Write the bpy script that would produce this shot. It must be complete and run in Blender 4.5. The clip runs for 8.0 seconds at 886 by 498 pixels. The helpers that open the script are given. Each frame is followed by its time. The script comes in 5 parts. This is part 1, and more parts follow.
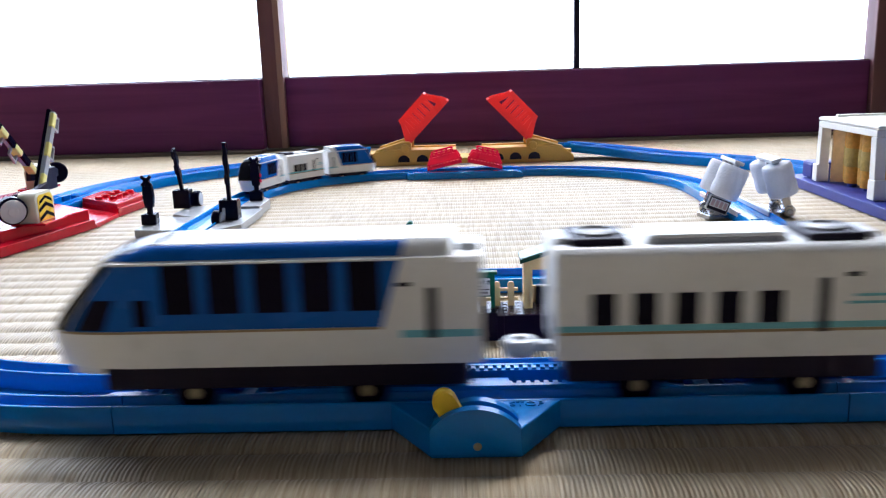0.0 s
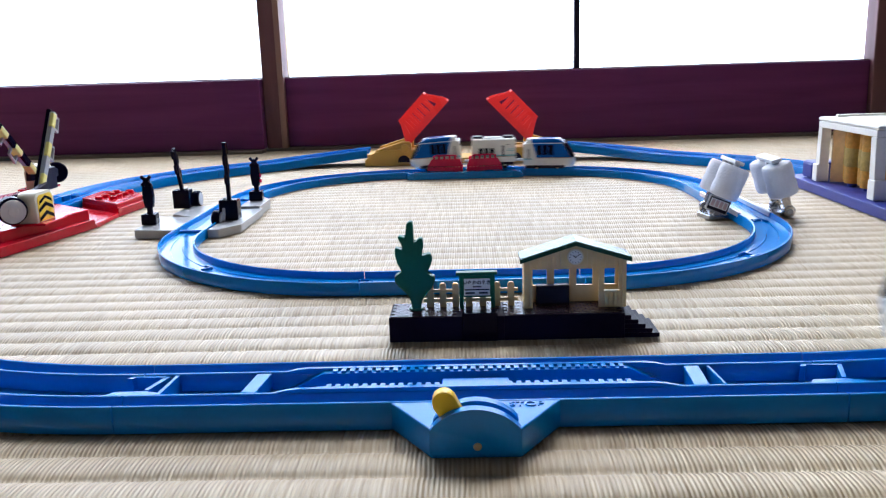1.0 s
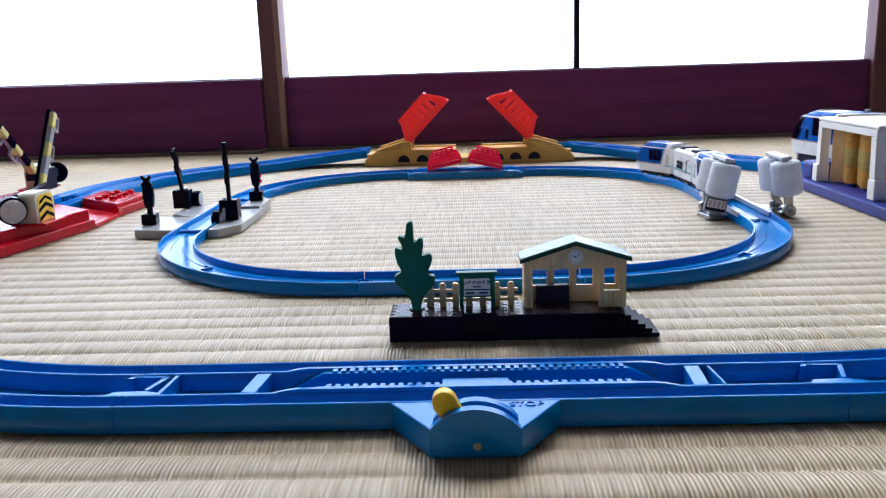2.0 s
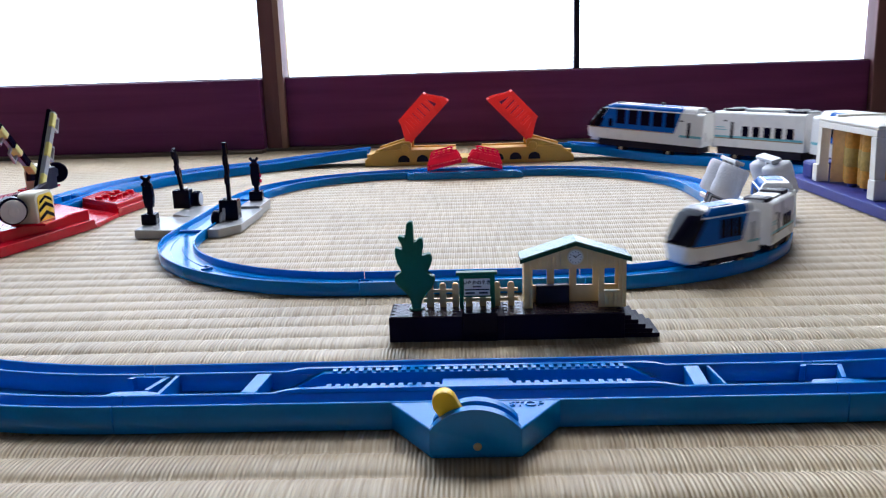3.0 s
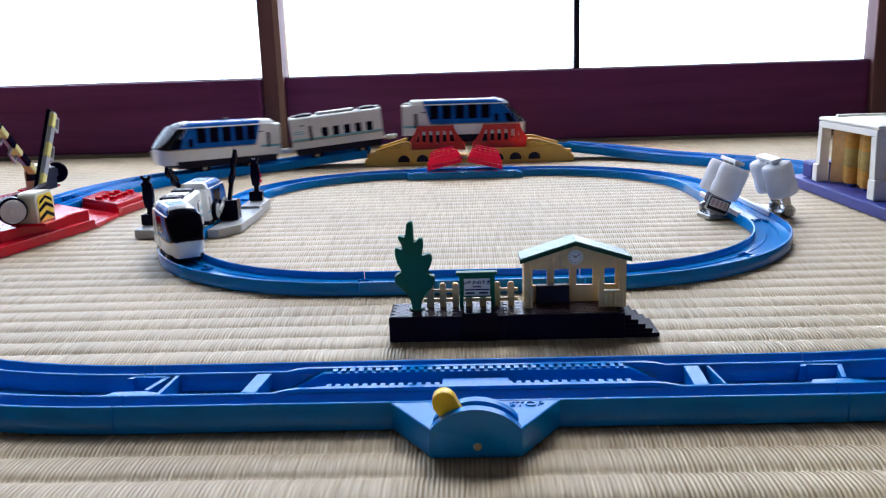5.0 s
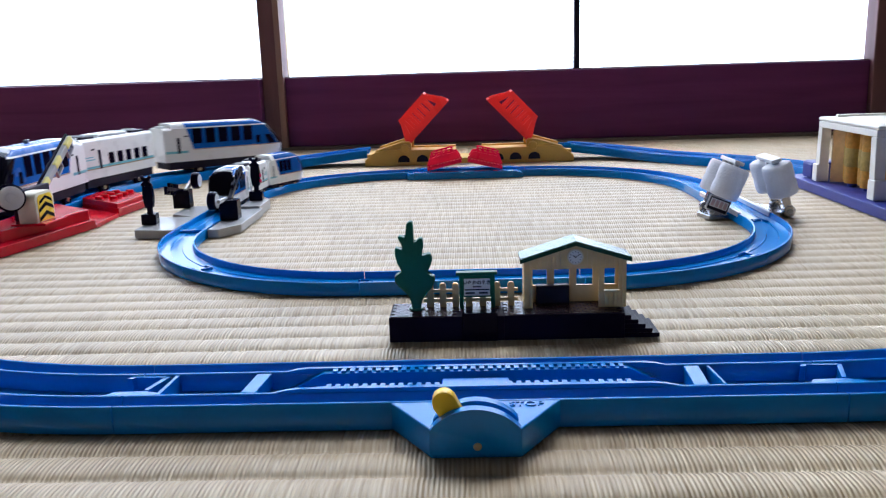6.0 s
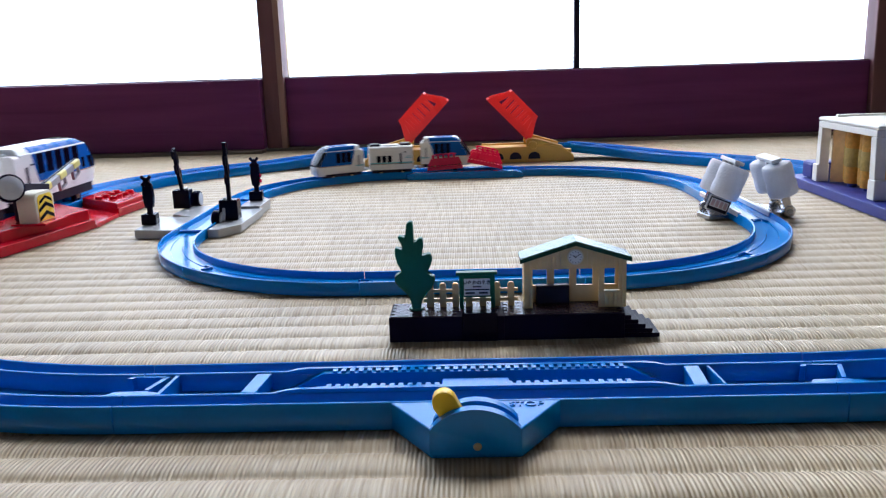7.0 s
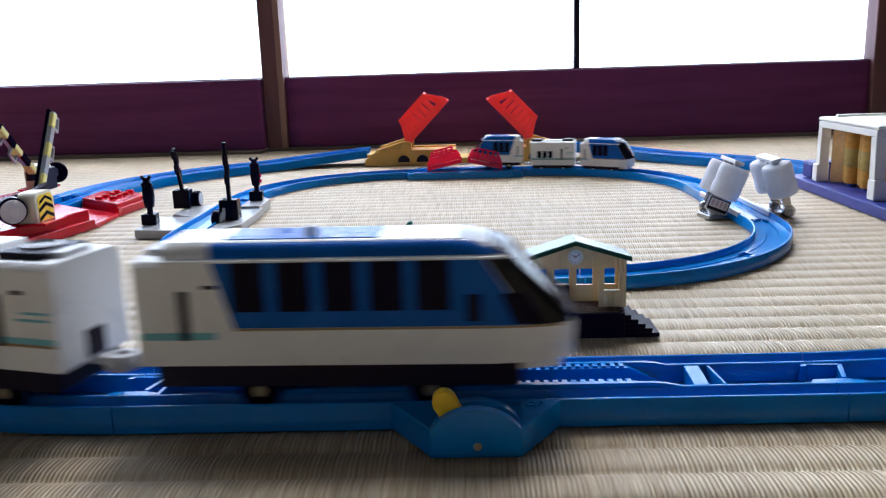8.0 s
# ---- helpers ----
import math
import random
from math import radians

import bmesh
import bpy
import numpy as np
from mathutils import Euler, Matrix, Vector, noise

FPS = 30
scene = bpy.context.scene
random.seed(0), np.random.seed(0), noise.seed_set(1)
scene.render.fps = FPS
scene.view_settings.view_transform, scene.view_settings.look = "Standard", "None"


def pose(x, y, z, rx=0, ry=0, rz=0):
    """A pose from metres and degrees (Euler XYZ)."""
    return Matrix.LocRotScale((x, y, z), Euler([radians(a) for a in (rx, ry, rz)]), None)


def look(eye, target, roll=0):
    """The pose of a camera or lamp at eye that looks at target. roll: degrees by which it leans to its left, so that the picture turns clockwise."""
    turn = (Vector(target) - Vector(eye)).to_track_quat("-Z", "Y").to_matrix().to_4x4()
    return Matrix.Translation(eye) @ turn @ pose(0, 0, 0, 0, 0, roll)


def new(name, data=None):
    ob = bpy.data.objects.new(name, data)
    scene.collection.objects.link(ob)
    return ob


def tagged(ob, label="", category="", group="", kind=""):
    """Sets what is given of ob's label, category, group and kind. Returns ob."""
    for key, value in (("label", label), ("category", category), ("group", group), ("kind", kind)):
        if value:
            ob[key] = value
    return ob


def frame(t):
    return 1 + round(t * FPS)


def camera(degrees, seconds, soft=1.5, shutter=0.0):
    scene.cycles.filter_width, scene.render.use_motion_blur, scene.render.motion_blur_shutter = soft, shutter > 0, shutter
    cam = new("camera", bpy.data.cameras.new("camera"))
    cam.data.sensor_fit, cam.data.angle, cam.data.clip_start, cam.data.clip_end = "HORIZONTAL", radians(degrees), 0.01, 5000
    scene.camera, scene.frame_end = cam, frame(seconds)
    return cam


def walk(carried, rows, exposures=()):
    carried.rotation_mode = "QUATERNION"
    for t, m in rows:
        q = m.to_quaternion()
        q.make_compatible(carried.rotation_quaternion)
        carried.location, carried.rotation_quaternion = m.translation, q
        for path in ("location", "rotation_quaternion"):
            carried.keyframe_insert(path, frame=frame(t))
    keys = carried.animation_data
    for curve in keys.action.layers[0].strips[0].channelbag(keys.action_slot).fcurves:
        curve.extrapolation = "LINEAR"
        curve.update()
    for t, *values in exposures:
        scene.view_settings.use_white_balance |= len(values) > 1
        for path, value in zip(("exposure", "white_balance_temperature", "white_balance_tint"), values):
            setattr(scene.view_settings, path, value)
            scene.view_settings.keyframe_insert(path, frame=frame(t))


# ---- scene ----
# ---------------------------------------------------------------- camera
cam = camera(56.6, 8.0, soft=1.25, shutter=0.5)
EYE = look((0.0001, -0.2405, 0.1044), (-0.0686, 1.7087, -0.3383), -1.84)
walk(cam, [(0.0, EYE), (8.0, EYE)], exposures=[(0.0, 0.31), (0.5, 0.26), (1.0, 0.14), (1.5, 0.03), (3.0, -0.10), (7.4, -0.10), (8.0, -0.04)])

# ---------------------------------------------------------------- world and light
WALL_Y = 0.82
world = bpy.data.worlds.new("world")
scene.world = world
world.use_nodes = True
wn = world.node_tree.nodes
sky = wn.new("ShaderNodeTexSky")
sky.sky_type, sky.sun_disc = "NISHITA", False
sky.sun_elevation, sky.sun_rotation = radians(50), radians(20)
wn["Background"].inputs["Strength"].default_value = 0.12
world.node_tree.links.new(sky.outputs["Color"], wn["Background"].inputs["Color"])

sun = new("sun", bpy.data.lights.new("sun", "SUN"))
sun.data.energy, sun.data.angle, sun.data.color = 1.0, radians(12), (1.0, 0.96, 0.9)
sun.matrix_world = look((0.3, 3.0, 3.5), (0, 0, 0))


def window_lamp(x0, x1, z0, z1, y, watts):
    lamp = new("window_light", bpy.data.lights.new("window_light", "AREA"))
    lamp.data.shape, lamp.data.size, lamp.data.size_y = "RECTANGLE", x1 - x0, z1 - z0
    lamp.data.energy, lamp.data.color = watts, (0.71, 0.845, 1.11)
    c = Vector(((x0 + x1) / 2, y, (z0 + z1) / 2))
    lamp.matrix_world = look(c, c + Vector((0, -1, 0)))


window_lamp(-1.18, 0.55, 0.0, 1.80, WALL_Y + 0.055, 35.0)

# ---------------------------------------------------------------- materials


def material(name, color, rough=0.4, metal=0.0, spot=0.08, scale=60.0, bump=0.0, bump_scale=400.0, spec=0.4, thin=0.0):
    """A plain painted or moulded surface: colour with two scales of variation, uneven gloss, fine relief."""
    m = bpy.data.materials.new(name)
    m.use_nodes = True
    t = m.node_tree
    n, l = t.nodes, t.links
    b = n["Principled BSDF"]
    geo = n.new("ShaderNodeTexCoord")
    big = n.new("ShaderNodeTexNoise")
    big.inputs["Scale"].default_value, big.inputs["Detail"].default_value = scale, 4.0
    small = n.new("ShaderNodeTexNoise")
    small.inputs["Scale"].default_value, small.inputs["Detail"].default_value = scale * 9, 2.0
    l.new(geo.outputs["Object"], big.inputs["Vector"])
    l.new(geo.outputs["Object"], small.inputs["Vector"])
    add = n.new("ShaderNodeMath")
    add.operation = "ADD"
    l.new(big.outputs["Fac"], add.inputs[0])
    l.new(small.outputs["Fac"], add.inputs[1])
    ramp = n.new("ShaderNodeMapRange")
    ramp.inputs["From Min"].default_value, ramp.inputs["From Max"].default_value = 0.6, 1.4
    ramp.inputs["To Min"].default_value, ramp.inputs["To Max"].default_value = 1 - spot, 1 + spot
    l.new(add.outputs[0], ramp.inputs["Value"])
    last = ramp.outputs["Result"]
    hsv = n.new("ShaderNodeHueSaturation")
    hsv.inputs["Color"].default_value = (*color, 1)
    l.new(last, hsv.inputs["Value"])
    l.new(hsv.outputs["Color"], b.inputs["Base Color"])
    rr = n.new("ShaderNodeMapRange")
    rr.inputs["From Min"].default_value, rr.inputs["From Max"].default_value = 0.3, 0.7
    rr.inputs["To Min"].default_value, rr.inputs["To Max"].default_value = rough * 0.8, min(1, rough * 1.25)
    l.new(big.outputs["Fac"], rr.inputs["Value"])
    l.new(rr.outputs["Result"], b.inputs["Roughness"])
    b.inputs["Metallic"].default_value = metal
    b.inputs["Specular IOR Level"].default_value = spec
    if thin:
        through_light = n.new("ShaderNodeBsdfTranslucent")
        l.new(hsv.outputs["Color"], through_light.inputs["Color"])
        both = n.new("ShaderNodeMixShader")
        both.inputs["Fac"].default_value = thin
        l.new(b.outputs["BSDF"], both.inputs[1])
        l.new(through_light.outputs["BSDF"], both.inputs[2])
        l.new(both.outputs["Shader"], n["Material Output"].inputs["Surface"])
    if bump:
        grain = n.new("ShaderNodeTexNoise")
        grain.inputs["Scale"].default_value = bump_scale
        l.new(geo.outputs["Object"], grain.inputs["Vector"])
        bp = n.new("ShaderNodeBump")
        bp.inputs["Strength"].default_value, bp.inputs["Distance"].default_value = bump, 0.0005
        l.new(grain.outputs["Fac"], bp.inputs["Height"])
        l.new(bp.outputs["Normal"], b.inputs["Normal"])
    return m


def tatami_material():
    """Woven rush: straw strands about 1.3 mm wide across the ribs, paler and darker strands, sun-faded patches."""
    m = bpy.data.materials.new("tatami_rush")
    m.use_nodes = True
    t = m.node_tree
    n, l = t.nodes, t.links
    b = n["Principled BSDF"]
    geo = n.new("ShaderNodeTexCoord")
    # each strand: noise stretched along the strand
    stretch = n.new("ShaderNodeMapping")
    stretch.inputs["Scale"].default_value = (900, 26, 1)
    l.new(geo.outputs["Object"], stretch.inputs["Vector"])
    strand = n.new("ShaderNodeTexNoise")
    strand.inputs["Scale"].default_value, strand.inputs["Detail"].default_value = 1.0, 2.0
    l.new(stretch.outputs["Vector"], strand.inputs["Vector"])
    patch = n.new("ShaderNodeTexNoise")
    patch.inputs["Scale"].default_value, patch.inputs["Detail"].default_value = 14.0, 5.0
    l.new(geo.outputs["Object"], patch.inputs["Vector"])
    ramp = n.new("ShaderNodeValToRGB")
    ramp.color_ramp.elements[0].position, ramp.color_ramp.elements[0].color = 0.30, (0.335, 0.240, 0.132, 1)
    ramp.color_ramp.elements[1].position, ramp.color_ramp.elements[1].color = 0.60, (0.465, 0.367, 0.232, 1)
    l.new(strand.outputs["Fac"], ramp.inputs["Fac"])
    mr = n.new("ShaderNodeMapRange")
    mr.inputs["From Min"].default_value, mr.inputs["From Max"].default_value = 0.3, 0.7
    mr.inputs["To Min"].default_value, mr.inputs["To Max"].default_value = 0.88, 1.1
    l.new(patch.outputs["Fac"], mr.inputs["Value"])
    hsv = n.new("ShaderNodeHueSaturation")
    l.new(ramp.outputs["Color"], hsv.inputs["Color"])
    l.new(mr.outputs["Result"], hsv.inputs["Value"])
    l.new(hsv.outputs["Color"], b.inputs["Base Color"])
    b.inputs["Roughness"].default_value = 0.48
    wave = n.new("ShaderNodeTexWave")
    wave.wave_type, wave.bands_direction = "BANDS", "X"
    wave.inputs["Scale"].default_value, wave.inputs["Distortion"].default_value = 240.0, 1.2
    wave.inputs["Detail Scale"].default_value = 0.4
    l.new(geo.outputs["Object"], wave.inputs["Vector"])
    mix = n.new("ShaderNodeMath")
    mix.operation = "ADD"
    l.new(wave.outputs["Fac"], mix.inputs[0])
    l.new(strand.outputs["Fac"], mix.inputs[1])
    bp = n.new("ShaderNodeBump")
    bp.inputs["Strength"].default_value, bp.inputs["Distance"].default_value = 0.55, 0.0005
    l.new(mix.outputs[0], bp.inputs["Height"])
    l.new(bp.outputs["Normal"], b.inputs["Normal"])
    return m


def wood_material(name, dark, light, rough=0.45, axis=(4, 60, 60), bump=0.15, spec=0.4):
    m = bpy.data.materials.new(name)
    m.use_nodes = True
    t = m.node_tree
    n, l = t.nodes, t.links
    b = n["Principled BSDF"]
    geo = n.new("ShaderNodeTexCoord")
    mp = n.new("ShaderNodeMapping")
    mp.inputs["Scale"].default_value = axis
    l.new(geo.outputs["Object"], mp.inputs["Vector"])
    grain = n.new("ShaderNodeTexNoise")
    grain.inputs["Scale"].default_value, grain.inputs["Detail"].default_value = 1.0, 6.0
    grain.inputs["Distortion"].default_value = 0.6
    l.new(mp.outputs["Vector"], grain.inputs["Vector"])
    ramp = n.new("ShaderNodeValToRGB")
    ramp.color_ramp.elements[0].position, ramp.color_ramp.elements[0].color = 0.3, (*dark, 1)
    ramp.color_ramp.elements[1].position, ramp.color_ramp.elements[1].color = 0.7, (*light, 1)
    l.new(grain.outputs["Fac"], ramp.inputs["Fac"])
    l.new(ramp.outputs["Color"], b.inputs["Base Color"])
    b.inputs["Roughness"].default_value = rough
    b.inputs["Specular IOR Level"].default_value = spec
    bp = n.new("ShaderNodeBump")
    bp.inputs["Strength"].default_value, bp.inputs["Distance"].default_value = bump, 0.0006
    l.new(grain.outputs["Fac"], bp.inputs["Height"])
    l.new(bp.outputs["Normal"], b.inputs["Normal"])
    return m


def glass_material():
    m = bpy.data.materials.new("window_glass")
    m.use_nodes = True
    b = m.node_tree.nodes["Principled BSDF"]
    b.inputs["Base Color"].default_value = (0.97, 0.98, 0.98, 1)
    b.inputs["Transmission Weight"].default_value = 1.0
    b.inputs["Roughness"].default_value = 0.02
    b.inputs["IOR"].default_value = 1.45
    return m


TATAMI = tatami_material()
PANEL = wood_material("dark_lacquered_wood", (0.112, 0.020, 0.092), (0.168, 0.034, 0.134), 0.45, spec=0.2)
POST = wood_material("brown_post_wood", (0.12, 0.045, 0.05), (0.19, 0.08, 0.078), 0.5, (60, 60, 5))
# post wood in a paler tone: the light on its narrow face is painted in
LIT_JAMB = wood_material("jamb_wood_lit_tone", (0.22, 0.11, 0.085), (0.34, 0.20, 0.15), 0.5, (60, 60, 5))
SILL = wood_material("grey_sill_wood", (0.10, 0.075, 0.05), (0.2, 0.16, 0.11), 0.6)
PLASTER = material("sand_plaster", (0.36, 0.345, 0.33), 0.9, spot=0.06, scale=8, bump=0.4, bump_scale=300)
CEILING = wood_material("ceiling_boards", (0.09, 0.07, 0.055), (0.13, 0.105, 0.08), 0.6, (60, 3, 60))
GLASS = glass_material()
BLUE = material("blue_rail_plastic", (0.0, 0.192, 0.56), 0.12, spot=0.06, bump=0.008, spec=0.28)
PALE_BLUE = material("blue_rail_plastic_light", (0.01, 0.19, 0.62), 0.22, spot=0.05)
WHITE = material("white_car_plastic", (0.80, 0.79, 0.77), 0.3, spot=0.03)
CREAM = material("cream_plastic", (0.72, 0.52, 0.25), 0.4, spot=0.05)
CAR_BLUE = material("blue_car_paint", (0.003, 0.100, 0.41), 0.25, spot=0.04, spec=0.12)
BLACK = material("black_glossy_plastic", (0.003, 0.002, 0.012), 0.15, spot=0.1, spec=0.06)
SCREEN = material("black_windscreen_plastic", (0.003, 0.003, 0.008), 0.07, spot=0.05, spec=0.22)
DARK = material("dark_grey_plastic", (0.013, 0.009, 0.024), 0.5, spot=0.1, spec=0.16)
GREY = material("grey_plastic", (0.36, 0.36, 0.37), 0.4, spot=0.06)
LIGHT_GREY = material("light_grey_plastic", (0.55, 0.55, 0.56), 0.4, spot=0.05)
TEAL = material("teal_stripe_paint", (0.16, 0.48, 0.54), 0.35, spot=0.04)
GOLD = material("gold_line_paint", (0.34, 0.23, 0.12), 0.4, spot=0.05)
STEEL = material("brass_axle", (0.42, 0.36, 0.24), 0.35, metal=1.0, spot=0.1)
RED = material("red_bridge_plastic", (0.85, 0.085, 0.075), 0.3, spot=0.05, thin=0.45)
CRIMSON = material("crimson_plastic", (0.80, 0.010, 0.11), 0.3, spot=0.05, thin=0.45)
RED_BASE = material("red_crossing_plastic", (0.52, 0.003, 0.016), 0.14, spec=0.24, spot=0.06, bump=0.05)
PALE_YELLOW = material("pale_yellow_band", (0.78, 0.68, 0.20), 0.4, spot=0.05)
# grey of the painted nose reflection, and of the switch lever
SHEEN_LEVER_GREY = material("grey_sheen_and_lever_plastic", (0.30, 0.30, 0.31), 0.25, spot=0.05)
PLATFORM = material("glossy_grey_plastic", (0.40, 0.40, 0.41), 0.16, spot=0.06)
YELLOW = material("yellow_plastic", (0.88, 0.58, 0.02), 0.3, spot=0.05)
OCHRE = material("ochre_bridge_plastic", (0.62, 0.36, 0.06), 0.4, spot=0.07)
GREEN = material("green_tree_plastic", (0.003, 0.11, 0.062), 0.35, spec=0.15, spot=0.08, bump=0.1)
EDGE_GREEN = material("dark_green_edge_paint", (0.001, 0.045, 0.022), 0.4, spot=0.06, spec=0.2)
ROOF_GREEN = material("pale_green_roof_paint", (0.003, 0.075, 0.04), 0.18, spot=0.06, spec=0.7)
BROWN = material("dark_brown_platform_plastic", (0.006, 0.002, 0.014), 0.5, spot=0.1, spec=0.07)
BRICK = material("glossy_brown_brick_plastic", (0.030, 0.010, 0.022), 0.22, spot=0.1)
NAVY = material("navy_base_plastic", (0.040, 0.052, 0.26), 0.35, spec=0.25, spot=0.06)
AMBER = material("amber_brush_bristles", (0.80, 0.42, 0.08), 0.6, thin=0.4, spot=0.25, scale=40, bump=0.5, bump_scale=900)
IVORY = material("ivory_plastic", (0.70, 0.64, 0.50), 0.4, spot=0.05)
SILVER = material("silver_paint", (0.62, 0.62, 0.63), 0.35, metal=0.5, spot=0.06)
SNOW = material("white_matte_plastic", (0.84, 0.84, 0.86), 0.5, spot=0.03, thin=0.3)
PAPER = material("white_sign_print", (0.80, 0.80, 0.80), 0.6, spot=0.03)
FOAM = material("white_foam", (0.80, 0.80, 0.83), 0.85, spot=0.05, scale=150, thin=0.3, bump=0.9, bump_scale=700, spec=0.1)
CHROME = material("worn_chrome", (0.42, 0.42, 0.44), 0.22, metal=1.0, spot=0.15)
OLIVE = material("olive_brush_bristles", (0.62, 0.44, 0.13), 0.6, thin=0.4, spot=0.25, scale=40, bump=0.5, bump_scale=900)
WASH_WHITE = material("warm_white_plastic", (0.82, 0.78, 0.70), 0.4, spot=0.04)
PINK = material("pale_pink_print", (0.62, 0.45, 0.45), 0.6, spot=0.05)

# ---------------------------------------------------------------- mesh helpers


def part(name, bm, mat, parent=None, label="", smooth=None):
    me = bpy.data.meshes.new(name)
    bmesh.ops.recalc_face_normals(bm, faces=bm.faces[:])
    bm.to_mesh(me)
    bm.free()
    me.materials.append(mat)
    if smooth is not None:
        me.shade_smooth()
        me.set_sharp_from_angle(angle=radians(smooth))
    ob = new(name, me)
    if parent:
        ob.parent = parent
    if label:
        ob["label"] = label
    return ob


def thing(name, m, label, category, group="", kind=""):
    ob = new(name)
    ob.empty_display_size = 0.01
    ob.matrix_world = m
    return tagged(ob, label, category, group, kind)


def add_box(bm, x0, x1, y0, y1, z0, z1, bevel=0.0, m=None):
    made = bmesh.ops.create_cube(bm, size=1.0)["verts"]
    for v in made:
        v.co = Vector(((x0 + x1) / 2 + v.co.x * (x1 - x0), (y0 + y1) / 2 + v.co.y * (y1 - y0), (z0 + z1) / 2 + v.co.z * (z1 - z0)))
    if bevel:
        edges = list({e for v in made for e in v.link_edges})
        out = bmesh.ops.bevel(bm, geom=edges, offset=bevel, segments=2, affect="EDGES", profile=0.5)
        made = list({v for f in out["faces"] for v in f.verts} | {v for v in made if v.is_valid})
    if m is not None:
        bmesh.ops.transform(bm, matrix=m, verts=made)
    return bm


def box(x0, x1, y0, y1, z0, z1, bevel=0.0, m=None):
    return add_box(bmesh.new(), x0, x1, y0, y1, z0, z1, bevel, m)


def add_prism(bm, outline, lo, hi, plane="xz", m=None, bevel=0.0):
    """An outline in one plane, thick from lo to hi along the third axis."""
    def place(a, b, c):
        return {"xz": (a, c, b), "yz": (c, a, b), "xy": (a, b, c)}[plane]
    low = [bm.verts.new(place(a, b, lo)) for a, b in outline]
    high = [bm.verts.new(place(a, b, hi)) for a, b in outline]
    bm.faces.new(low)
    bm.faces.new(high[::-1])
    k = len(outline)
    for i in range(k):
        bm.faces.new((low[i], high[i], high[(i + 1) % k], low[(i + 1) % k]))
    verts = low + high
    if bevel:
        edges = list({e for v in verts for e in v.link_edges})
        out = bmesh.ops.bevel(bm, geom=edges, offset=bevel, segments=2, affect="EDGES", profile=0.5)
        verts = list({v for f in out["faces"] for v in f.verts} | {v for v in verts if v.is_valid})
    if m is not None:
        bmesh.ops.transform(bm, matrix=m, verts=verts)
    return bm


def prism(outline, lo, hi, plane="xz", m=None, bevel=0.0):
    return add_prism(bmesh.new(), outline, lo, hi, plane, m, bevel)


def add_lathe(bm, profile, segs=24, m=None):
    """Rings of (radius, height) turned about z."""
    rings = []
    made = []
    for r, z in profile:
        ring = [bm.verts.new((r * math.cos(2 * math.pi * i / segs), r * math.sin(2 * math.pi * i / segs), z)) for i in range(segs)]
        rings.append(ring)
        made += ring
    for a, b in zip(rings, rings[1:]):
        for i in range(segs):
            j = (i + 1) % segs
            bm.faces.new((a[i], a[j], b[j], b[i]))
    bm.faces.new(rings[0][::-1])
    bm.faces.new(rings[-1])
    if m is not None:
        bmesh.ops.transform(bm, matrix=m, verts=made)
    return bm


def lathe(profile, segs=24, m=None):
    return add_lathe(bmesh.new(), profile, segs, m)


def disc(r, h, bevel, segs=24, m=None):
    return lathe([(r - bevel, 0), (r, bevel), (r, h - bevel), (r - bevel, h)], segs, m)


def arc(cx, cy, r, a0, a1, n):
    return [(cx + r * math.cos(radians(a0 + (a1 - a0) * i / n)), cy + r * math.sin(radians(a0 + (a1 - a0) * i / n))) for i in range(n + 1)]


ALONG_Y = pose(0, 0, 0, 90, 0, 0)
ALONG_X = pose(0, 0, 0, 0, 90, 0)

# ---------------------------------------------------------------- the two loops


